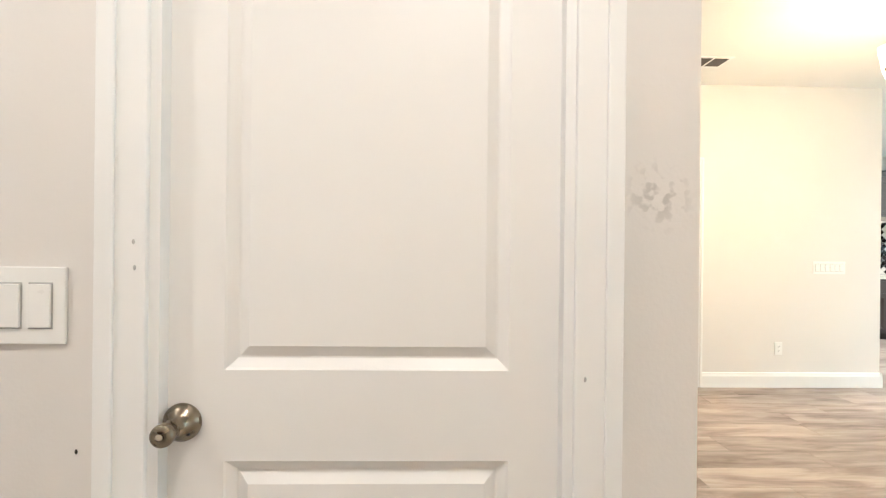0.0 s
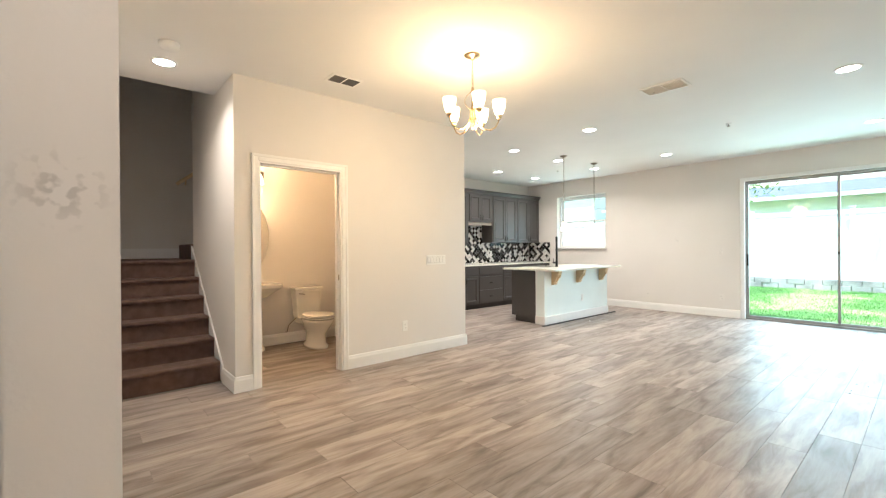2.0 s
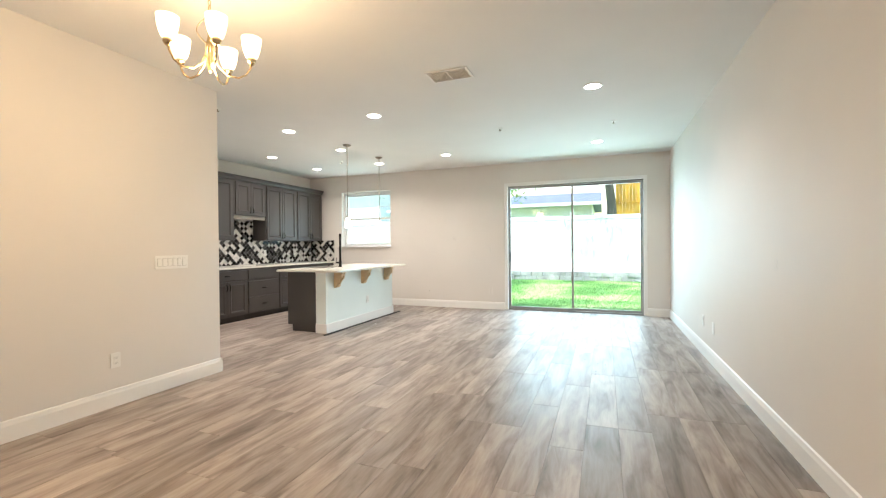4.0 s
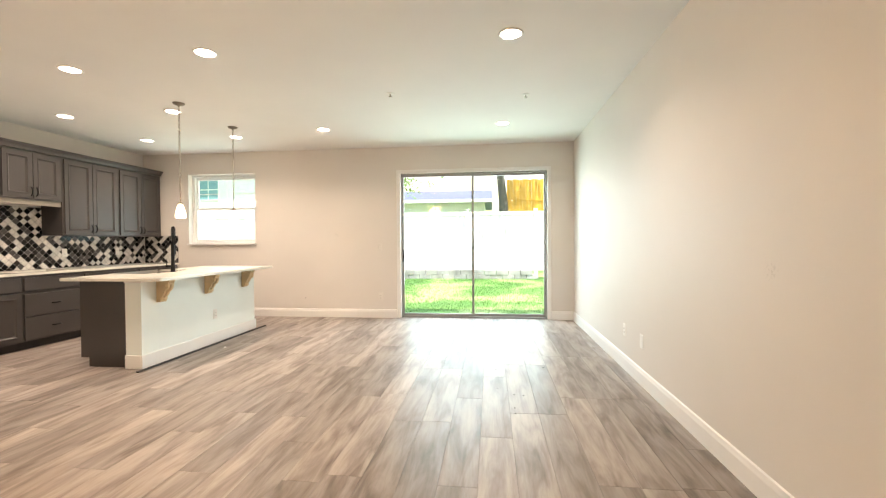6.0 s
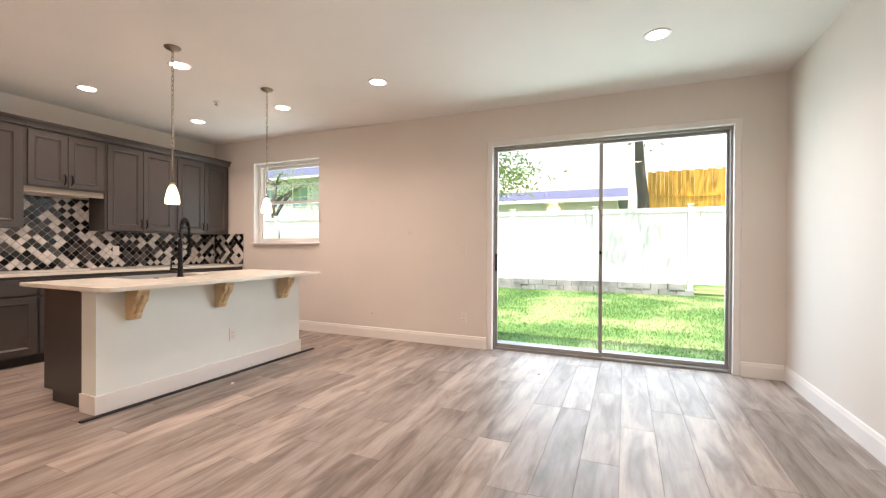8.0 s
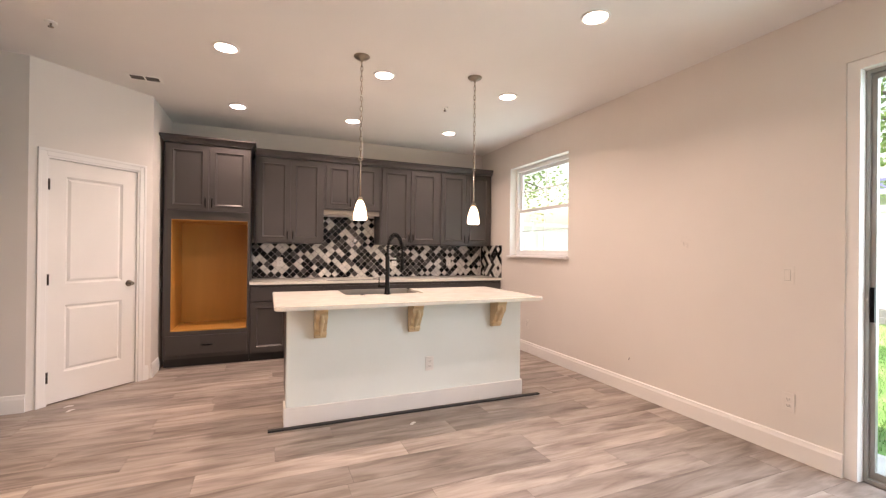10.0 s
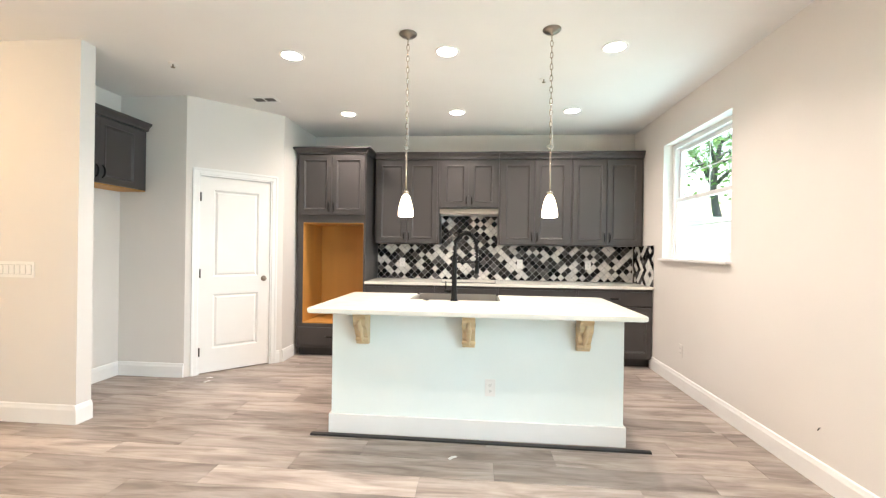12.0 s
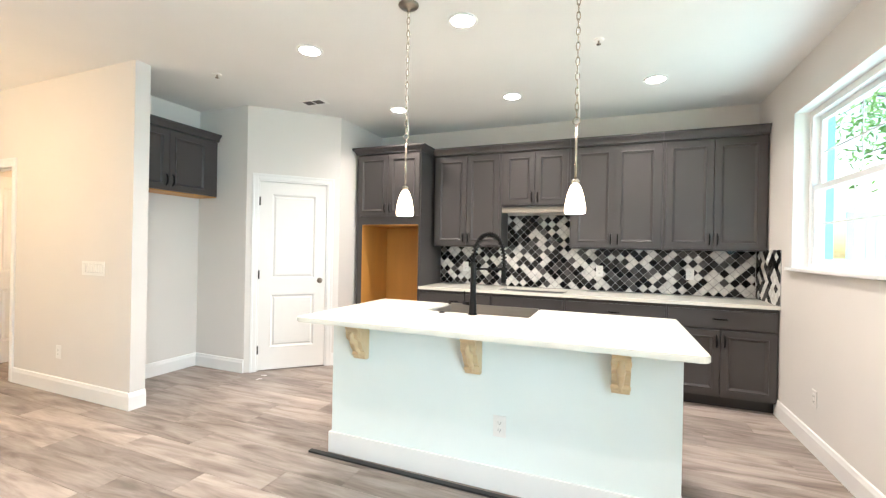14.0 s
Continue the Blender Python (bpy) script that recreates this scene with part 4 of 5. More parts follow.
for k in range(5):
    a0 = radians(-122 + 72 * k)
    ca, sa = math.cos(a0), math.sin(a0)
    key = [(0.012, -0.47), (0.020, -0.53), (0.045, -0.595), (0.090, -0.637), (0.140, -0.645), (0.182, -0.622), (0.205, -0.582), (0.21, -0.555)]
    pts = [(r * ca, r * sa, z + 0.036) for r, z in key]
    arm = bmesh.new()
    tube(arm, pts, 0.0055, 8)
    ar = part("arm", arm, BRASSY, ch)
    bm = bmesh.new()
    lathe(bm, [(0, -0.005), (0.014, -0.005), (0.024, 0.012), (0.022, 0.028), (0, 0.028)], 16, (0.21 * ca, 0.21 * sa, pts[-1][2]))
    part("cup", bm, BRASSY, ar)
    bm = bmesh.new()
    lathe(bm, [(0.020, 0.026), (0.032, 0.038), (0.043, 0.070), (0.050, 0.106), (0.053, 0.142), (0.049, 0.142), (0.045, 0.106), (0.038, 0.070), (0.026, 0.042), (0.015, 0.032)], 24, (0.21 * ca, 0.21 * sa, pts[-1][2]))
    part("shade", bm, SHADE, ar, "lit frosted glass bell shade")


def ceiling_vent(x, y, lx, ly, turn, pale=False):
    v = thing("ceiling_vent", (x, y, H), "white metal ceiling register with louvres", "vent", "ceiling vents", turn)
    part("frame", boxes((-lx / 2, lx / 2, -ly / 2, -ly / 2 + 0.022, -0.008, -0.0005), (-lx / 2, lx / 2, ly / 2 - 0.022, ly / 2, -0.008, -0.0005), (-lx / 2, -lx / 2 + 0.022, -ly / 2 + 0.022, ly / 2 - 0.022, -0.008, -0.0005), (lx / 2 - 0.022, lx / 2, -ly / 2 + 0.022, ly / 2 - 0.022, -0.008, -0.0005), (-0.006, 0.006, -ly / 2 + 0.022, ly / 2 - 0.022, -0.008, -0.0005)), TRIM, v)
    part("backing", boxes((-lx / 2 + 0.022, lx / 2 - 0.022, -ly / 2 + 0.022, ly / 2 - 0.022, -0.0025, -0.0005)), PLASTIC if pale else VENTGREY, v)
    n = int((ly - 0.05) / 0.018)
    for i in range(n):
        yy = -ly / 2 + 0.030 + i * 0.018
        for xa, xb in ((-lx / 2 + 0.022, -0.006), (0.006, lx / 2 - 0.022)):
            bm = bmesh.new()
            vs = [bm.verts.new(c) for c in ((xa, yy, -0.003), (xb, yy, -0.003), (xb, yy + 0.008, -0.0085), (xa, yy + 0.008, -0.0085), (xa, yy + 0.001, -0.003), (xb, yy + 0.001, -0.003), (xb, yy + 0.009, -0.0085), (xa, yy + 0.009, -0.0085))]
            for f in ((0, 1, 2, 3), (4, 5, 6, 7), (0, 1, 5, 4), (2, 3, 7, 6), (0, 3, 7, 4), (1, 2, 6, 5)):
                bm.faces.new([vs[q] for q in f])
            bmesh.ops.recalc_face_normals(bm, faces=bm.faces)
            part("slat", bm, PLASTIC if pale else VENTGREY, v)


ceiling_vent(1.94, 3.68, 0.30, 0.20, 0)
ceiling_vent(4.40, 1.85, 0.40, 0.25, 90, True)
ceiling_vent(4.63, 5.43, 0.26, 0.15, 0)


def disc(name, x, y, r, h, label, cat, stub=False, group=""):
    t = thing(name, (x, y, H), label, cat, group)
    bm = bmesh.new()
    lathe(bm, [(0, 0), (r, 0), (r, -h * 0.5), (r * 0.8, -h), (0, -h)], 24)
    part("body", bm, PLASTIC, t)
    if stub:
        bm = bmesh.new()
        lathe(bm, [(0, -h), (0.006, -h), (0.006, -h - 0.02), (0.016, -h - 0.022), (0.016, -h - 0.026), (0, -h - 0.026)], 14)
        part("deflector", bm, NICKEL, t)


disc("smoke_detector", 0.61, 3.88, 0.07, 0.04, "round white smoke detector by the stairs", "smoke detector")
for sx, sy in ((6.31, 1.83), (6.53, 0.418), (4.29, 4.58), (7.355, 5.05)):
    disc("sprinkler_head", sx, sy, 0.036, 0.008, "small white ceiling fire sprinkler", "sprinkler", True, "ceiling sprinklers")


# ---- plates ----
def plate(name, at, turn, w, h, kind, label, cat, mat=None):
    """A wall plate facing local -y; kind: rockers count, or 0 for a duplex outlet, -1 blank."""
    p = thing(name, at, label, cat, turn=turn)
    bm = bmesh.new()
    box(bm, -w / 2, w / 2, -0.006, -0.0005, -h / 2, h / 2, 0.002)
    part("cover", bm, mat or PLASTIC, p)
    if kind > 0:
        for i in range(kind):
            x = (i - (kind - 1) / 2) * 0.046
            bm = bmesh.new()
            box(bm, x - 0.016, x + 0.016, -0.010, -0.005, -0.033, 0.033, 0.0015)
            part("rocker", bm, mat or PLASTIC, p)
            part("gap", boxes((x - 0.018, x + 0.018, -0.0068, -0.0062, -0.0355, 0.0355)), SEAM, p)
    elif kind == 0:
        for z in (-0.02, 0.02):
            bm = bmesh.new()
            box(bm, -0.016, 0.016, -0.008, -0.005, z - 0.014, z + 0.014, 0.003)
            part("socket", bm, mat or PLASTIC, p)
            part("slots", boxes((-0.008, -0.006, -0.0085, -0.0079, z - 0.004, z + 0.006), (0.006, 0.008, -0.0085, -0.0079, z - 0.004, z + 0.006), (-0.002, 0.002, -0.0085, -0.0079, z - 0.010, z - 0.006)), SLOT, p)


plate("light_switch", (-0.900, 0.955, 1.165), 0, 0.118, 0.118, 2, "white double rocker switch on the hall wall", "light switch")
plate("light_switch", (3.415, 4.15, 1.118), 0, 0.305, 0.118, 6, "white six-gang rocker switch on the wall", "light switch")
plate("outlet", (2.94, 4.15, 0.363), 0, 0.072, 0.118, 0, "white wall outlet above the baseboard", "outlet")
plate("outlet", (6.225, YS, 0.381), 180, 0.072, 0.118, 0, "white wall outlet above the baseboard", "outlet")
plate("outlet", (5.763, YS, 0.375), 180, 0.072, 0.118, -1, "blank white wall plate above the baseboard", "wall plate")
plate("outlet", (XE, 5.57, 0.367), -90, 0.072, 0.118, 0, "white wall outlet below the kitchen window", "outlet", PLATE)
plate("outlet", (XE, 2.61, 0.35), -90, 0.072, 0.118, 0, "white wall outlet beside the patio door", "outlet", PLATE)
plate("outlet", (XE, 2.62, 1.17), -90, 0.072, 0.118, 1, "white rocker switch beside the patio door", "light switch", PLATE)
plate("outlet", (6.906, 4.256, 0.36), 0, 0.072, 0.118, 0, "white outlet on the island back", "outlet")
plate("outlet", (3.20, 4.62, 1.10), 90, 0.072, 0.118, 0, "white outlet in the refrigerator alcove", "outlet")
for ox, oz in ((5.80, 1.13), (7.34, 1.13), (8.20, 1.13)):
    plate("outlet", (ox, YN - 0.011, oz), 0, 0.072, 0.118, 0, "white outlet on the tiled backsplash", "outlet")


# ---- washroom ----
to = thing("toilet", (2.412, 5.800, 0), "white porcelain toilet with closed seat", "toilet")


def oval(bm, sections, n=28):
    """Rings (cy, rx, ry, z) drawn into a shell."""
    rings = [[bm.verts.new((rx * math.cos(2 * math.pi * i / n), cy + ry * math.sin(2 * math.pi * i / n), z)) for i in range(n)] for cy, rx, ry, z in sections]
    for a, b in zip(rings, rings[1:]):
        for i in range(n):
            f = bm.faces.new((a[i], a[(i + 1) % n], b[(i + 1) % n], b[i]))
            f.smooth = True
    bm.faces.new(rings[0])
    bm.faces.new(rings[-1])
    bmesh.ops.recalc_face_normals(bm, faces=bm.faces)
    return bm


part("bowl", oval(bmesh.new(), [(-0.40, 0.130, 0.25, 0.0), (-0.40, 0.130, 0.25, 0.03), (-0.40, 0.105, 0.21, 0.06), (-0.41, 0.100, 0.19, 0.18), (-0.44, 0.145, 0.24, 0.26), (-0.465, 0.180, 0.275, 0.335), (-0.465, 0.187, 0.282, 0.367), (-0.465, 0.182, 0.277, 0.372)]), PORCELAIN, to)
part("seat", oval(bmesh.new(), [(-0.470, 0.184, 0.258, 0.381), (-0.470, 0.192, 0.266, 0.387), (-0.470, 0.192, 0.266, 0.392), (-0.470, 0.184, 0.258, 0.398)]), PORCELAIN, to)
part("lid", oval(bmesh.new(), [(-0.470, 0.182, 0.256, 0.408), (-0.470, 0.190, 0.264, 0.414), (-0.470, 0.18, 0.255, 0.430)]), PORCELAIN, to)
part("seat_hinge", boxes((-0.075, 0.075, -0.236, -0.206, 0.346, 0.425)), PORCELAIN, to)
bm = bmesh.new()
box(bm, -0.182, 0.182, -0.205, -0.012, 0.345, 0.716, 0.022)
for v in bm.verts:
    if v.co.z < 0.5:
        v.co.x *= 0.84
part("tank", bm, PORCELAIN, to)
bm = bmesh.new()
box(bm, -0.195, 0.195, -0.215, -0.004, 0.716, 0.752, 0.010)
part("tank_lid", bm, PORCELAIN, to)
part("tank_foot", boxes((-0.13, 0.13, -0.26, -0.02, 0.28, 0.346)), PORCELAIN, to)
bm = bmesh.new()
tube(bm, [(-0.135, -0.206, 0.672), (-0.135, -0.225, 0.672), (-0.07, -0.228, 0.664)], 0.006, 8)
part("flush_lever", bm, NICKEL, to)
bm = bmesh.new()
tube(bm, [(-0.25, 0.0, 0.16), (-0.25, -0.06, 0.16), (-0.23, -0.07, 0.25), (-0.13, -0.09, 0.346)], 0.006, 8)
part("supply_line", bm, NICKEL, to)

sn = thing("pedestal_sink", (1.72, 5.815, 0), "white porcelain pedestal sink", "sink")
bm = bmesh.new()
out = rounded([(-0.28, -0.46), (0.28, -0.46), (0.28, 0.0), (-0.28, 0.0)], [0.09, 0.09, 0.01, 0.01], 6)
prism(bm, out, 0.79, 0.83)
lower = bmesh.ops.extrude_discrete_faces(bm, faces=[f for f in bm.faces if f.normal.z < -0.9])["faces"]
for f in lower:
    for v in f.verts:
        v.co = Vector((v.co.x * 0.5, -0.02 + (v.co.y + 0.02) * 0.55, 0.66))
part("basin", bm, PORCELAIN, sn)
part("bowl_hollow", oval(bmesh.new(), [(-0.25, 0.20, 0.14, 0.8305), (-0.25, 0.195, 0.135, 0.8325), (-0.25, 0.18, 0.12, 0.8310)]), PORCELAIN, sn)
bm = bmesh.new()
lathe(bm, [(0, 0), (0.13, 0), (0.13, 0.03), (0.10, 0.06), (0.075, 0.15), (0.07, 0.5), (0.09, 0.64), (0.10, 0.67), (0, 0.67)], 24, (0, -0.17, 0))
part("pedestal", bm, PORCELAIN, sn)
bm = bmesh.new()
tube(bm, [(0, -0.07, 0.83), (0, -0.07, 0.93), (0, -0.11, 0.95), (0, -0.17, 0.93)], 0.011, 10)
for s in (-0.1, 0.1):
    lathe(bm, [(0, 0), (0.022, 0), (0.018, 0.03), (0.022, 0.045), (0, 0.05)], 14, (s, -0.07, 0.83))
part("tap", bm, NICKEL, sn)

mi = thing("oval_mirror", (1.69, 5.818, 1.43), "frameless oval wall mirror above the sink", "mirror")
n = 40
bm = bmesh.new()
lathe(bm, [(0, 0), (1.0, 0), (1.0, 0.008), (0.965, 0.012), (0, 0.012)], n)
bm.transform(Matrix.Rotation(radians(90), 4, "X") @ Matrix.Diagonal((0.275, 0.465, 1, 1)))
part("glass", bm, MIRROR, mi)

vl = thing("vanity_light", (1.70, 5.82, 2.22), "wall light with lit frosted shades above the mirror", "wall light")
bm = bmesh.new()
box(bm, -0.20, 0.20, -0.025, -0.001, -0.04, 0.04, 0.006)
part("backplate", bm, NICKEL, vl)
for s in (-0.12, 0.12):
    bm = bmesh.new()
    tube(bm, [(s, -0.02, 0), (s, -0.09, 0.01), (s, -0.10, -0.01)], 0.007, 8)
    ar = part("arm", bm, NICKEL, vl)
    bm = bmesh.new()
    lathe(bm, [(0.02, 0), (0.035, -0.02), (0.052, -0.10), (0.056, -0.13), (0.05, -0.13), (0.03, -0.02)], 20, (s, -0.10, -0.01))
    part("shade", bm, SHADE, ar, "lit frosted glass shade")

# scraps on the floor
for k, (sx, sy, ang) in enumerate(((4.17, 5.29, 20), (4.22, 5.18, 60), (6.67, 3.97, 40))):
    bm = bmesh.new()
    vs = [bm.verts.new((x, y, z)) for x, y, z in ((-0.03, -0.012, 0.001), (0.0, -0.014, 0.006), (0.032, -0.010, 0.001), (0.030, 0.012, 0.002), (0.0, 0.010, 0.008), (-0.03, 0.013, 0.001))]
    bm.faces.new((vs[0], vs[1], vs[4], vs[5]))
    bm.faces.new((vs[1], vs[2], vs[3], vs[4]))
    bmesh.ops.solidify(bm, geom=bm.faces, thickness=0.0008)
    solid("paper_scrap", bm, PAPER, "small torn white paper scrap on the floor", "paper scrap", at=(sx, sy, 0.001), turn=ang)

# crumbs on the floor by the patio door
rc = random.Random(31)
bm = bmesh.new()
for dx_, dy_ in ((5.86, 1.09), (6.07, 0.75), (5.54, 0.74), (5.41, 0.61), (5.40, 0.535), (5.135, 0.62), (5.03, 0.62), (6.18, 0.285), (8.05, 1.565), (8.03, 1.58)):
    r_ = rc.uniform(0.005, 0.009)
    ico = bmesh.ops.create_icosphere(bm, subdivisions=1, radius=r_, matrix=Matrix.Translation((dx_, dy_, r_ * 0.45)) @ Matrix.Diagonal((1.0, rc.uniform(0.6, 1.4), 0.5, 1)))
solid("floor_crumbs", bm, SLOT, "scattered small dark crumbs on the floor", "crumbs", kind="stuff")

bm = bmesh.new()
tube(bm, [(0, 0, 0), (-0.010, -0.004, -0.003), (-0.021, -0.010, -0.011)], 0.0035, 7)
solid("cable_stub", bm, BRONZE, "short dark cable stub poking from the wall", "cable", at=(XE - 0.0005, 3.905, 0.325))

# nail holes in the closet casing, a scuff on the wall beside it
for nx, ny, nz in ((-0.731, 0.937, 1.264), (-0.729, 0.937, 1.225), (-0.046, 0.937, 1.059), (-0.827, 0.955, 0.940), (1.782, 4.132, 2.146)):
    bm = bmesh.new()
    lathe(bm, [(0, 0), (0.0032, 0), (0.0027, 0.0008), (0, 0.0008)], 9)
    bm.transform(Matrix.Rotation(radians(90), 4, "X") @ Matrix.Diagonal((0.7, 1.3, 1, 1)))
    solid("nail_hole", bm, BRONZE if nz < 1 else SEAM, "tiny dark nail hole in white painted trim", "nail hole", "nail holes", at=(nx, ny - 0.0002, nz))

# ---- outside ----
GZ = -0.08
ground = structure("ground", boxes((XE + 0.2, 400, -400, 400, GZ - 0.3, GZ)), GRASS, "sunlit lawn", "ground")
structure("patio_edge", boxes((XE + 0.2, 9.45, -1.2, 3.4, GZ - 0.1, -0.03)), CONCRETE, "pale concrete strip outside the patio door", "pavement")
# Unseen roof and outer walls, added to block sun and set the lawn's shadow edge.
structure("roof_eave", boxes((3.65, XE + 0.55, -1.2, 7.6, 3.25, 3.40), (-3.5, 3.65, -1.2, 7.6, 5.8, 5.95)), TRIM, "unseen roof slabs added to block the sun", "roof")
structure("wall_exterior", boxes((XE, XE + 0.2, -1.2, -0.65, GZ, 3.25), (XE, XE + 0.2, 7.02, 7.6, GZ, 3.25), (3.65, XE, -0.9, -0.65, GZ, 3.25), (3.65, XE, 7.3, 7.6, GZ, 3.25),
    (-3.5, 3.65, -0.9, -0.65, GZ, 5.8), (-3.5, 3.65, 7.3, 7.6, GZ, 5.8), (-3.5, -3.2, -0.65, 7.3, GZ, 5.8), (3.45, 3.65, -0.65, 7.3, 3.01, 5.8)), STUCCO, "unseen pale outer wall added to block the sun")

rng = np.random.default_rng(4)
NB = 110000
gx, gy = rng.uniform(9.46, 17.0, NB), rng.uniform(-5.0, 9.0, NB)
ga, gh = rng.uniform(0, 2 * math.pi, NB), rng.uniform(0.02, 0.055, NB)
gw = 0.005
base = np.stack([gx, gy, np.full(NB, GZ - 0.002)], 1)
dx = np.stack([np.cos(ga) * gw, np.sin(ga) * gw, np.zeros(NB)], 1)
lean = np.stack([rng.normal(0, 0.02, NB), rng.normal(0, 0.02, NB), gh], 1)
verts = np.stack([base - dx, base + dx, base + lean], 1).reshape(-1, 3)
me = bpy.data.meshes.new("grass")
me.from_pydata(verts.tolist(), [], np.arange(NB * 3).reshape(-1, 3).tolist())
me.materials.append(GRASS)
tagged(new("grass", me), "short green lawn grass", "grass", kind="stuff")

# vinyl fence on a low block ledge
FX = 17.2


def vinyl_fence(at, turn, start, count):
    """Posts and tongue-and-groove panels along local y."""
    fe = thing("vinyl_fence", at, "tall white vinyl privacy fence", "fence", "garden fences", turn)
    for k in range(count):
        y = start + k * 2.44
        bm = bmesh.new()
        box(bm, -0.065, 0.065, y - 0.065, y + 0.065, 0.0, 2.46, 0.008)
        box(bm, -0.08, 0.08, y - 0.08, y + 0.08, 2.46, 2.49, 0.01)
        part("post", bm, VINYL, fe)
        for nm, za, zb in (("bottom_rail", 0.30, 0.50), ("top_rail", 2.27, 2.40)):
            part(nm, boxes((-0.03, 0.03, y + 0.067, y + 2.373, za, zb)), VINYL, fe)
        bm = bmesh.new()
        for j in range(14):
            box(bm, -0.012, 0.012, y + 0.069 + j * 0.1645, y + 0.069 + j * 0.1645 + 0.160, 0.502, 2.268, 0.003)
        part("panel", bm, VINYL, fe)


vinyl_fence((FX, 0, GZ), 0, 1.66 - 4 * 2.44, 9)
vinyl_fence((FX - 0.1, 13.8, GZ), 90, 0.1, 2)
lg = thing("block_ledge", (FX - 0.2, 0, GZ), "weathered grey block ledge under the fence", "ledge")
random.seed(5)
for row in range(2):
    for k in range(-9, 24):
        y = k * 0.42 + row * 0.2
        if not -0.9 < y < 12:
            continue
        bm = bmesh.new()
        j = random.uniform(-0.012, 0.012)
        box(bm, -0.1 + j, 0.12, y, y + 0.405, row * 0.17 - 0.02, row * 0.17 + 0.152, 0.012)
        part("block", bm, LEDGE, lg)
sg = thing("fence_notice", (FX - 0.03, 4.66, 1.0), "small white notice with a dark mark on the fence", "notice")
part("sheet", boxes((-0.004, 0, -0.13, 0.13, -0.18, 0.18)), PAPER, sg)
part("mark", boxes((-0.006, -0.0042, -0.08, 0.06, -0.10, 0.02), (-0.006, -0.0042, -0.02, 0.10, 0.02, 0.07)), SLOT, sg)


def far_house(name, x0, x1, y0, y1, eave, ridge, wallmat, label, win=()):
    h = thing(name, (x0, y0, GZ), label, "house")
    w, d, e = y1 - y0, x1 - x0, eave - GZ
    part("wall", boxes((0, d, 0, w, 0, e)), wallmat, h)
    bm = bmesh.new()
    r = ridge - GZ
    pts = [(-0.5, -0.5, e), (d + 0.5, -0.5, e), (d / 2, -0.5, r), (-0.5, w + 0.5, e), (d + 0.5, w + 0.5, e), (d / 2, w + 0.5, r)]
    vs = [bm.verts.new(p) for p in pts]
    for f in ((0, 1, 2), (3, 5, 4), (0, 2, 5, 3), (1, 4, 5, 2), (0, 3, 4, 1)):
        bm.faces.new([vs[i] for i in f])
    bmesh.ops.recalc_face_normals(bm, faces=bm.faces)
    part("roof", bm, SHINGLE, h, "grey shingle roof")
    part("fascia", boxes((-0.54, -0.505, -0.5, w + 0.5, e - 0.16, e + 0.02)), VINYL, h)
    for wy, wz, ww, wh in win:
        f = part("window", boxes((-0.04, -0.002, wy, wy + ww, wz, wz + wh)), VINYL, h)
        for i in range(2):
            for j in range(2):
                a, b = wy + 0.06 + i * (ww - 0.06) / 2, wz + 0.06 + j * (wh - 0.06) / 2
                part("pane", boxes((-0.046, -0.041, a, a + (ww - 0.18) / 2, b, b + (wh - 0.18) / 2)), WINBLUE, f)


far_house("neighbour_house", 27.0, 35.0, 1.2, 14.0, 3.70, 4.75, STUCCO, "low white house with blue-grey roof behind the fence")
far_house("two_storey_house", 30.0, 40.0, 17.0, 30.0, 6.6, 9.0, STUCCO, "white two-storey house beyond the fence", [(3.0, 4.4, 1.6, 1.5), (6.5, 4.4, 1.6, 1.5), (3.0, 1.2, 1.6, 1.5), (9.6, 4.4, 1.6, 1.5)])

# The siding's blue is the cast of open shade put into its colour.
far_house("blue_house", 4.0, 11.9, 13.6, 24.0, 6.2, 8.4, surface("shade_tinted_siding", (0.30, 0.52, 0.56), 0.7, var=0.05, scale=2, stretch=(0.3, 0.3, 9), bump=0.1, fine=20), "two-storey house across the side yard, coloured with the blue of shade")

cw = thing("cedar_fence", (23.4, -7.0, GZ), "tall orange cedar board fence", "fence")
for k in range(46):
    y = k * 0.152
    bm = bmesh.new()
    box(bm, 0, 0.02, y, y + 0.145, 0.05, 4.42 + 0.03 * math.sin(k * 2.1))
    part("board", bm, CEDAR, cw)
part("rail", boxes((-0.05, -0.002, 0, 7.0, 3.35, 3.45), (-0.05, -0.002, 0, 7.0, 0.6, 0.7)), CEDAR, cw)


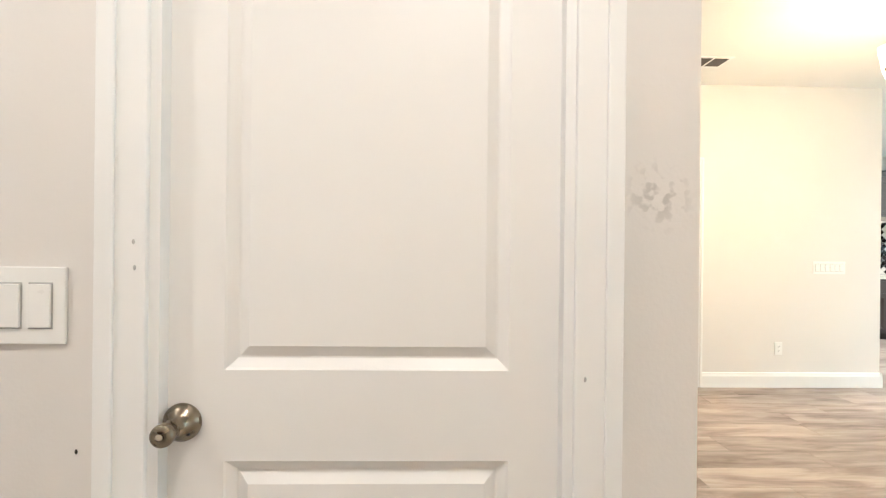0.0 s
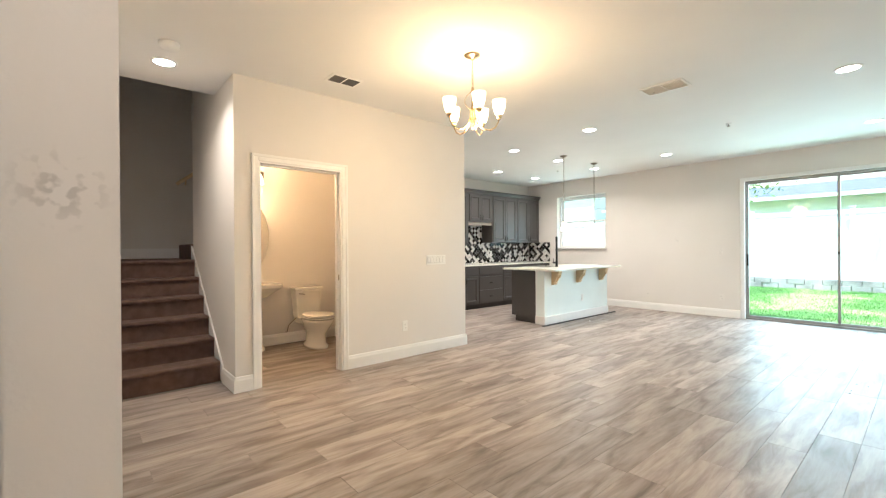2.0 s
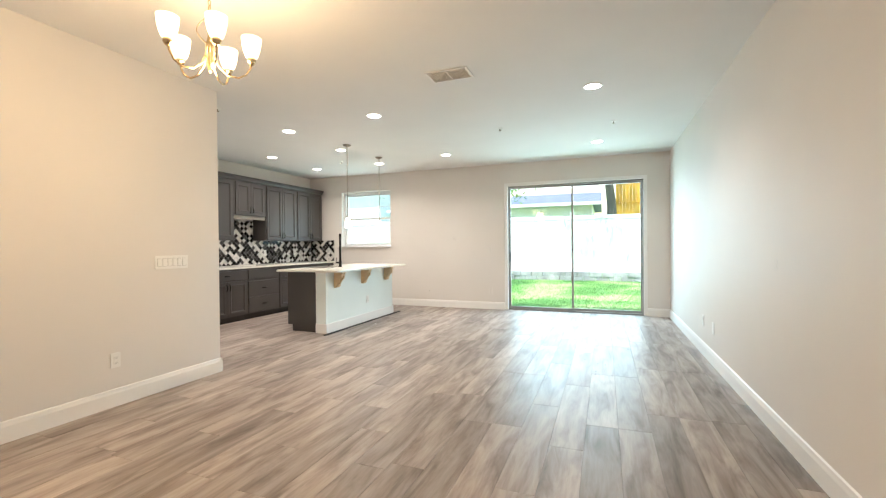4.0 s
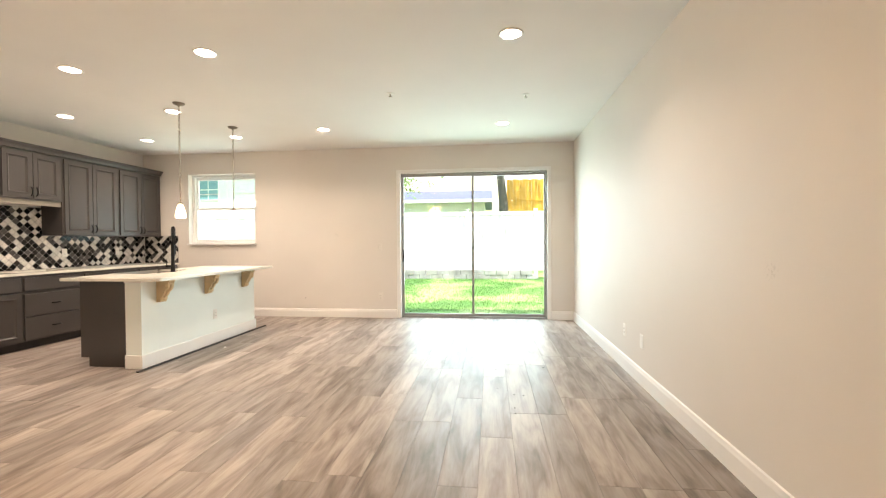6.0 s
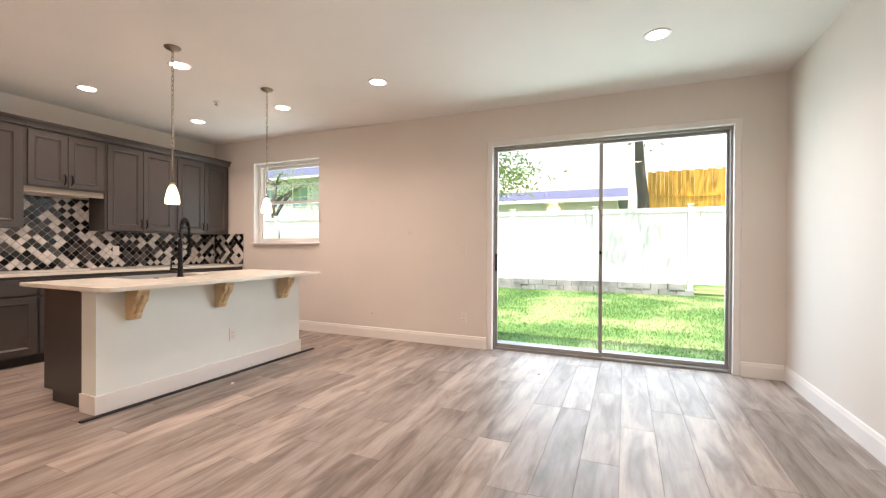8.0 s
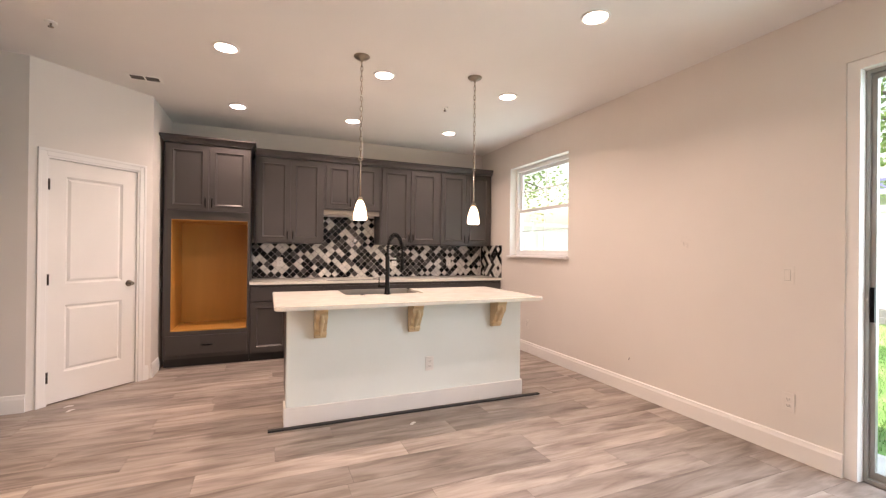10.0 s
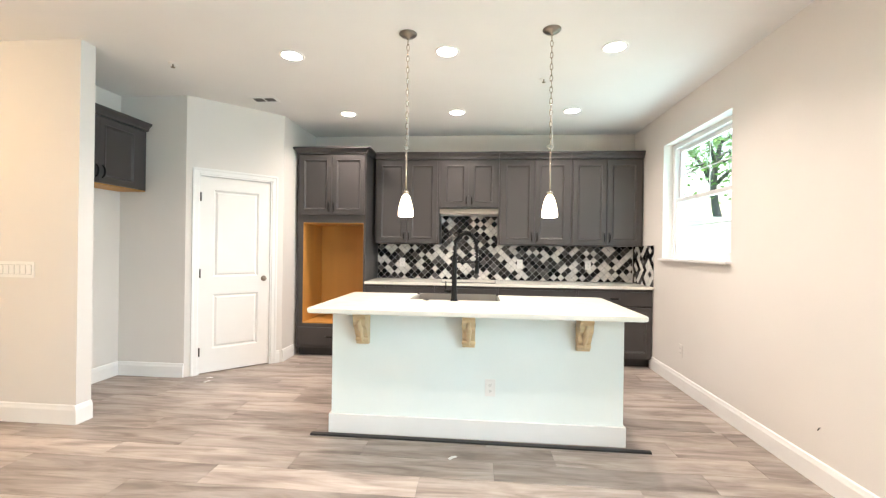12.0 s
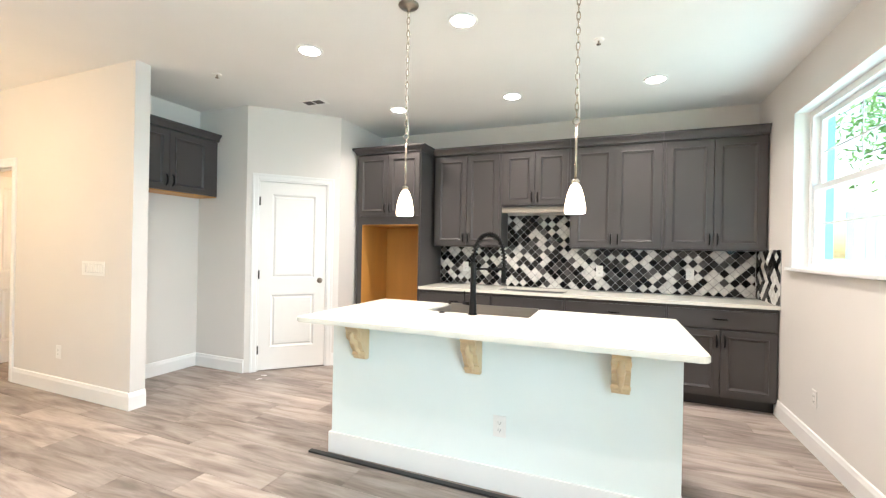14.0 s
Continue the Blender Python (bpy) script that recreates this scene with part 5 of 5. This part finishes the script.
def tree(name, at, trunk_r, height, crown_c, crown_r, leaves, seed, label, limbs=7):
    rnd = random.Random(seed)
    t = thing(name, at, label, "tree")
    bm = bmesh.new()
    spine = [Vector((0.12 * math.sin(i * 0.9), 0.10 * math.cos(i * 1.3) - 0.1, height * i / 7)) for i in range(8)]
    tube(bm, spine, [trunk_r * (1.25 - 0.85 * i / 7) for i in range(8)], 12)
    part("trunk", bm, BARK, t)
    tips = []
    bm = bmesh.new()
    for k in range(limbs):
        s = spine[rnd.randint(4, 7)]
        ang, out = rnd.uniform(0, 2 * math.pi), rnd.uniform(0.5, 0.95)
        tip = Vector(crown_c) + Vector((math.cos(ang) * crown_r[0] * out, math.sin(ang) * crown_r[1] * out, rnd.uniform(-0.6, 0.8) * crown_r[2]))
        mid = s.lerp(tip, 0.5) + Vector((rnd.uniform(-0.3, 0.3), rnd.uniform(-0.3, 0.3), 0.5))
        pts = [s, s.lerp(mid, 0.5) + Vector((0, 0, 0.15)), mid, mid.lerp(tip, 0.5), tip]
        tube(bm, pts, [trunk_r * f for f in (0.42, 0.34, 0.24, 0.14, 0.05)], 7)
        tips += [tip, mid.lerp(tip, 0.5), mid]
    part("limbs", bm, BARK, t)
    vs, fs = [], []
    for k in range(leaves):
        c = tips[rnd.randrange(len(tips))] + Vector((rnd.gauss(0, 0.55), rnd.gauss(0, 0.55), rnd.gauss(0, 0.4)))
        a = Vector((rnd.uniform(-1, 1), rnd.uniform(-1, 1), rnd.uniform(-1, 1))).normalized() * rnd.uniform(0.06, 0.12)
        b = a.orthogonal().normalized() * a.length * 0.55
        i = len(vs)
        vs += [c - a, c + b, c + a, c - b]
        fs.append((i, i + 1, i + 2, i + 3))
    me = bpy.data.meshes.new("crown")
    me.from_pydata([tuple(v) for v in vs], [], fs)
    me.materials.append(LEAF)
    cr = new("crown", me)
    cr.parent = t


tree("oak_tree", (22.0, 0.38, GZ), 0.24, 7.5, (-1.2, 1.5, 7.4), (5.2, 4.6, 1.9), 8200, 3, "large shade tree with grey trunk behind the fence", 14)
tree("shade_tree", (20.5, 8.4, GZ), 0.20, 6.0, (-0.4, -1.0, 4.9), (2.8, 3.4, 2.0), 6500, 8, "leafy green tree behind the fence", 9)
tree("back_tree", (26.5, 23.5, GZ), 0.22, 5.5, (0, 0, 5.4), (3.0, 3.4, 2.2), 1800, 12, "leafy green tree beside the far house", 9)

tree("yard_tree", (14.6, 16.0, GZ), 0.16, 5.0, (0, 0, 4.4), (2.0, 2.2, 1.7), 1900, 17, "leafy green tree beyond the side fence", 9)

# ---- backsplash tiles ----
TW = 0.0905                      # corner to corner
splash = structure("backsplash", boxes((5.464, XE - 0.012, YN - 0.005, YN - 0.0005, 0.9165, 1.3715), (6.313, 7.046, YN - 0.005, YN - 0.0005, 1.3715, 1.745), (XE - 0.005, XE - 0.0005, 6.225, YN - 0.012, 0.9165, 1.385)), TILEGROUT, "diamond mosaic backsplash in black, grey and white", "backsplash")
TILES = []
for nm, col, rough in (("tile_black", (0.003, 0.003, 0.0033), 0.08), ("tile_charcoal", (0.026, 0.024, 0.024), 0.14), ("tile_grey", (0.085, 0.080, 0.079), 0.16), ("tile_white", (0.66, 0.645, 0.61), 0.16)):
    TILES.append(surface(nm, col, rough, var=0.18, scale=16, bump=0.01, fine=80, spec=0.14))


def diamond(r, e=0.82, th=0.006):
    """A softly cushioned diamond in the x, z plane, front facing -y."""
    q = []
    for k in range(4):
        a = math.pi / 2 * k
        for s in (-0.10, 0.10):
            q.append(((math.cos(a) * (1 - abs(s)) - math.sin(a) * s) * r, (math.sin(a) * (1 - abs(s)) + math.cos(a) * s) * r))
    return q


def clip(poly, axis, value, keep_less):
    out = []
    for i, p in enumerate(poly):
        q = poly[(i + 1) % len(poly)]
        pin, qin = (p[axis] <= value) == keep_less, (q[axis] <= value) == keep_less
        if pin:
            out.append(p)
        if pin != qin:
            t = (value - p[axis]) / (q[axis] - p[axis])
            out.append((p[0] + t * (q[0] - p[0]), p[1] + t * (q[1] - p[1])))
    return out


def tile_mesh(bm, poly, th=0.005, shrink=0.93):
    cx, cz = sum(p[0] for p in poly) / len(poly), sum(p[1] for p in poly) / len(poly)
    a = [bm.verts.new((x, 0, z)) for x, z in poly]
    b = [bm.verts.new((cx + (x - cx) * shrink, -th, cz + (z - cz) * shrink)) for x, z in poly]
    bm.faces.new(b)
    for i in range(len(poly)):
        j = (i + 1) % len(poly)
        bm.faces.new((a[i], a[j], b[j], b[i]))
    bmesh.ops.recalc_face_normals(bm, faces=bm.faces)


FULL = diamond(TW / 2 - 0.0030)
TILE_ME = []
for k in range(4):
    bm = bmesh.new()
    tile_mesh(bm, FULL)
    TILE_ME.append(mesh_of("tile", bm, TILES[k]))
rt = random.Random(11)
colour_of = {}


def tone(i, j, tag):
    """Tones that now and then run on along a diagonal, as laid by hand."""
    key = (tag, i, j)
    if key not in colour_of:
        prev = colour_of.get((tag, i - 1, j - 1)) if rt.random() < 0.5 else colour_of.get((tag, i + 1, j - 1))
        colour_of[key] = prev if prev is not None and rt.random() < 0.15 else rt.choices((0, 1, 2, 3), (0.27, 0.22, 0.13, 0.38))[0]
    return colour_of[key]


rest = [bmesh.new() for _ in range(4)]
count = 0
to_side = Matrix.Translation((XE - 0.0055, YN - 0.012, 0)) @ Matrix.Rotation(radians(-90), 4, "Z")
AREAS = [("back", 5.466, XE - 0.014, 0.918, 1.3705, Matrix.Translation((0, YN - 0.0055, 0))), ("back", 6.315, 7.044, 1.3705, 1.744, Matrix.Translation((0, YN - 0.0055, 0))), ("side", 0.0, 0.63, 0.918, 1.384, to_side)]
for tag, u0, u1, z0, z1, m in AREAS:
    j0, j1 = int((z0 - 0.918) / (TW / 2)) - 2, int((z1 - 0.918) / (TW / 2)) + 2
    i0, i1 = int((u0 - 5.466) / (TW / 2)) - 2, int((u1 - 5.466) / (TW / 2)) + 2
    for j in range(j0, j1 + 1):
        for i in range(i0, i1 + 1):
            if (i + j) % 2:
                continue
            u, z = 5.466 + i * TW / 2, 0.918 + j * TW / 2
            if not (u0 - TW / 2 < u < u1 + TW / 2 and z0 - TW / 2 < z < z1 + TW / 2):
                continue
            c = tone(i, j, tag)
            inside = u0 <= u - TW / 2 and u + TW / 2 <= u1 and z0 <= z - TW / 2 and z + TW / 2 <= z1
            if inside and count < 300:
                ob = new("tile", TILE_ME[c])
                ob.parent = splash
                ob.matrix_world = m @ Matrix.Translation((u, 0, z))
                count += 1
            else:
                poly = [(u + x, z + y) for x, y in FULL]
                for axis, val, less in ((0, u1, True), (0, u0, False), (1, z1, True), (1, z0, False)):
                    poly = clip(poly, axis, val, less)
                    if len(poly) < 3:
                        break
                if len(poly) >= 3:
                    b2 = bmesh.new()
                    tile_mesh(b2, poly)
                    b2.transform(m)
                    tmp = bpy.data.meshes.new("tmp")
                    b2.to_mesh(tmp)
                    b2.free()
                    rest[c].from_mesh(tmp)
                    bpy.data.meshes.remove(tmp)
for k in range(4):
    ob = part("border_tiles", rest[k], TILES[k], splash)
    ob["kind"] = "stuff"

# ---- floor planks ----
PW, PLN, PY0 = 0.205, 1.22, -0.570
bmp = bmesh.new()
box(bmp, -PLN / 2 + 0.0008, PLN / 2 - 0.0008, -PW / 2 + 0.0008, PW / 2 - 0.0008, -0.010, 0.0, 0.0012)
PLANK_ME = mesh_of("plank", bmp, PLANK)
rp = random.Random(21)
short = {}
for row in range(37):
    y = PY0 + PW * (row + 0.5)
    shift = rp.choice((0.0, 0.4, 0.8)) + rp.uniform(-0.05, 0.05)
    lo, hi = (-1.5, XE + 0.05) if y < 0.95 else (0.0, XE + 0.05) if y < 4.65 else (1.2, XE + 0.05) if y < 5.95 else (4.4, XE + 0.05)
    x = lo - shift
    while x < hi:
        a, b = max(x, lo), min(x + PLN, hi)
        if b - a > 0.06:
            n = round(b - a, 2)
            if abs(n - PLN) < 0.01:
                me = PLANK_ME
            else:
                if n not in short:
                    bmp = bmesh.new()
                    box(bmp, -n / 2 + 0.0008, n / 2 - 0.0008, -PW / 2 + 0.0008, PW / 2 - 0.0008, -0.010, 0.0, 0.0012)
                    short[n] = mesh_of("plank", bmp, PLANK)
                me = short[n]
            ob = new("plank", me)
            ob.parent = floor
            ob.location = ((a + b) / 2, y, 0)
        x += PLN
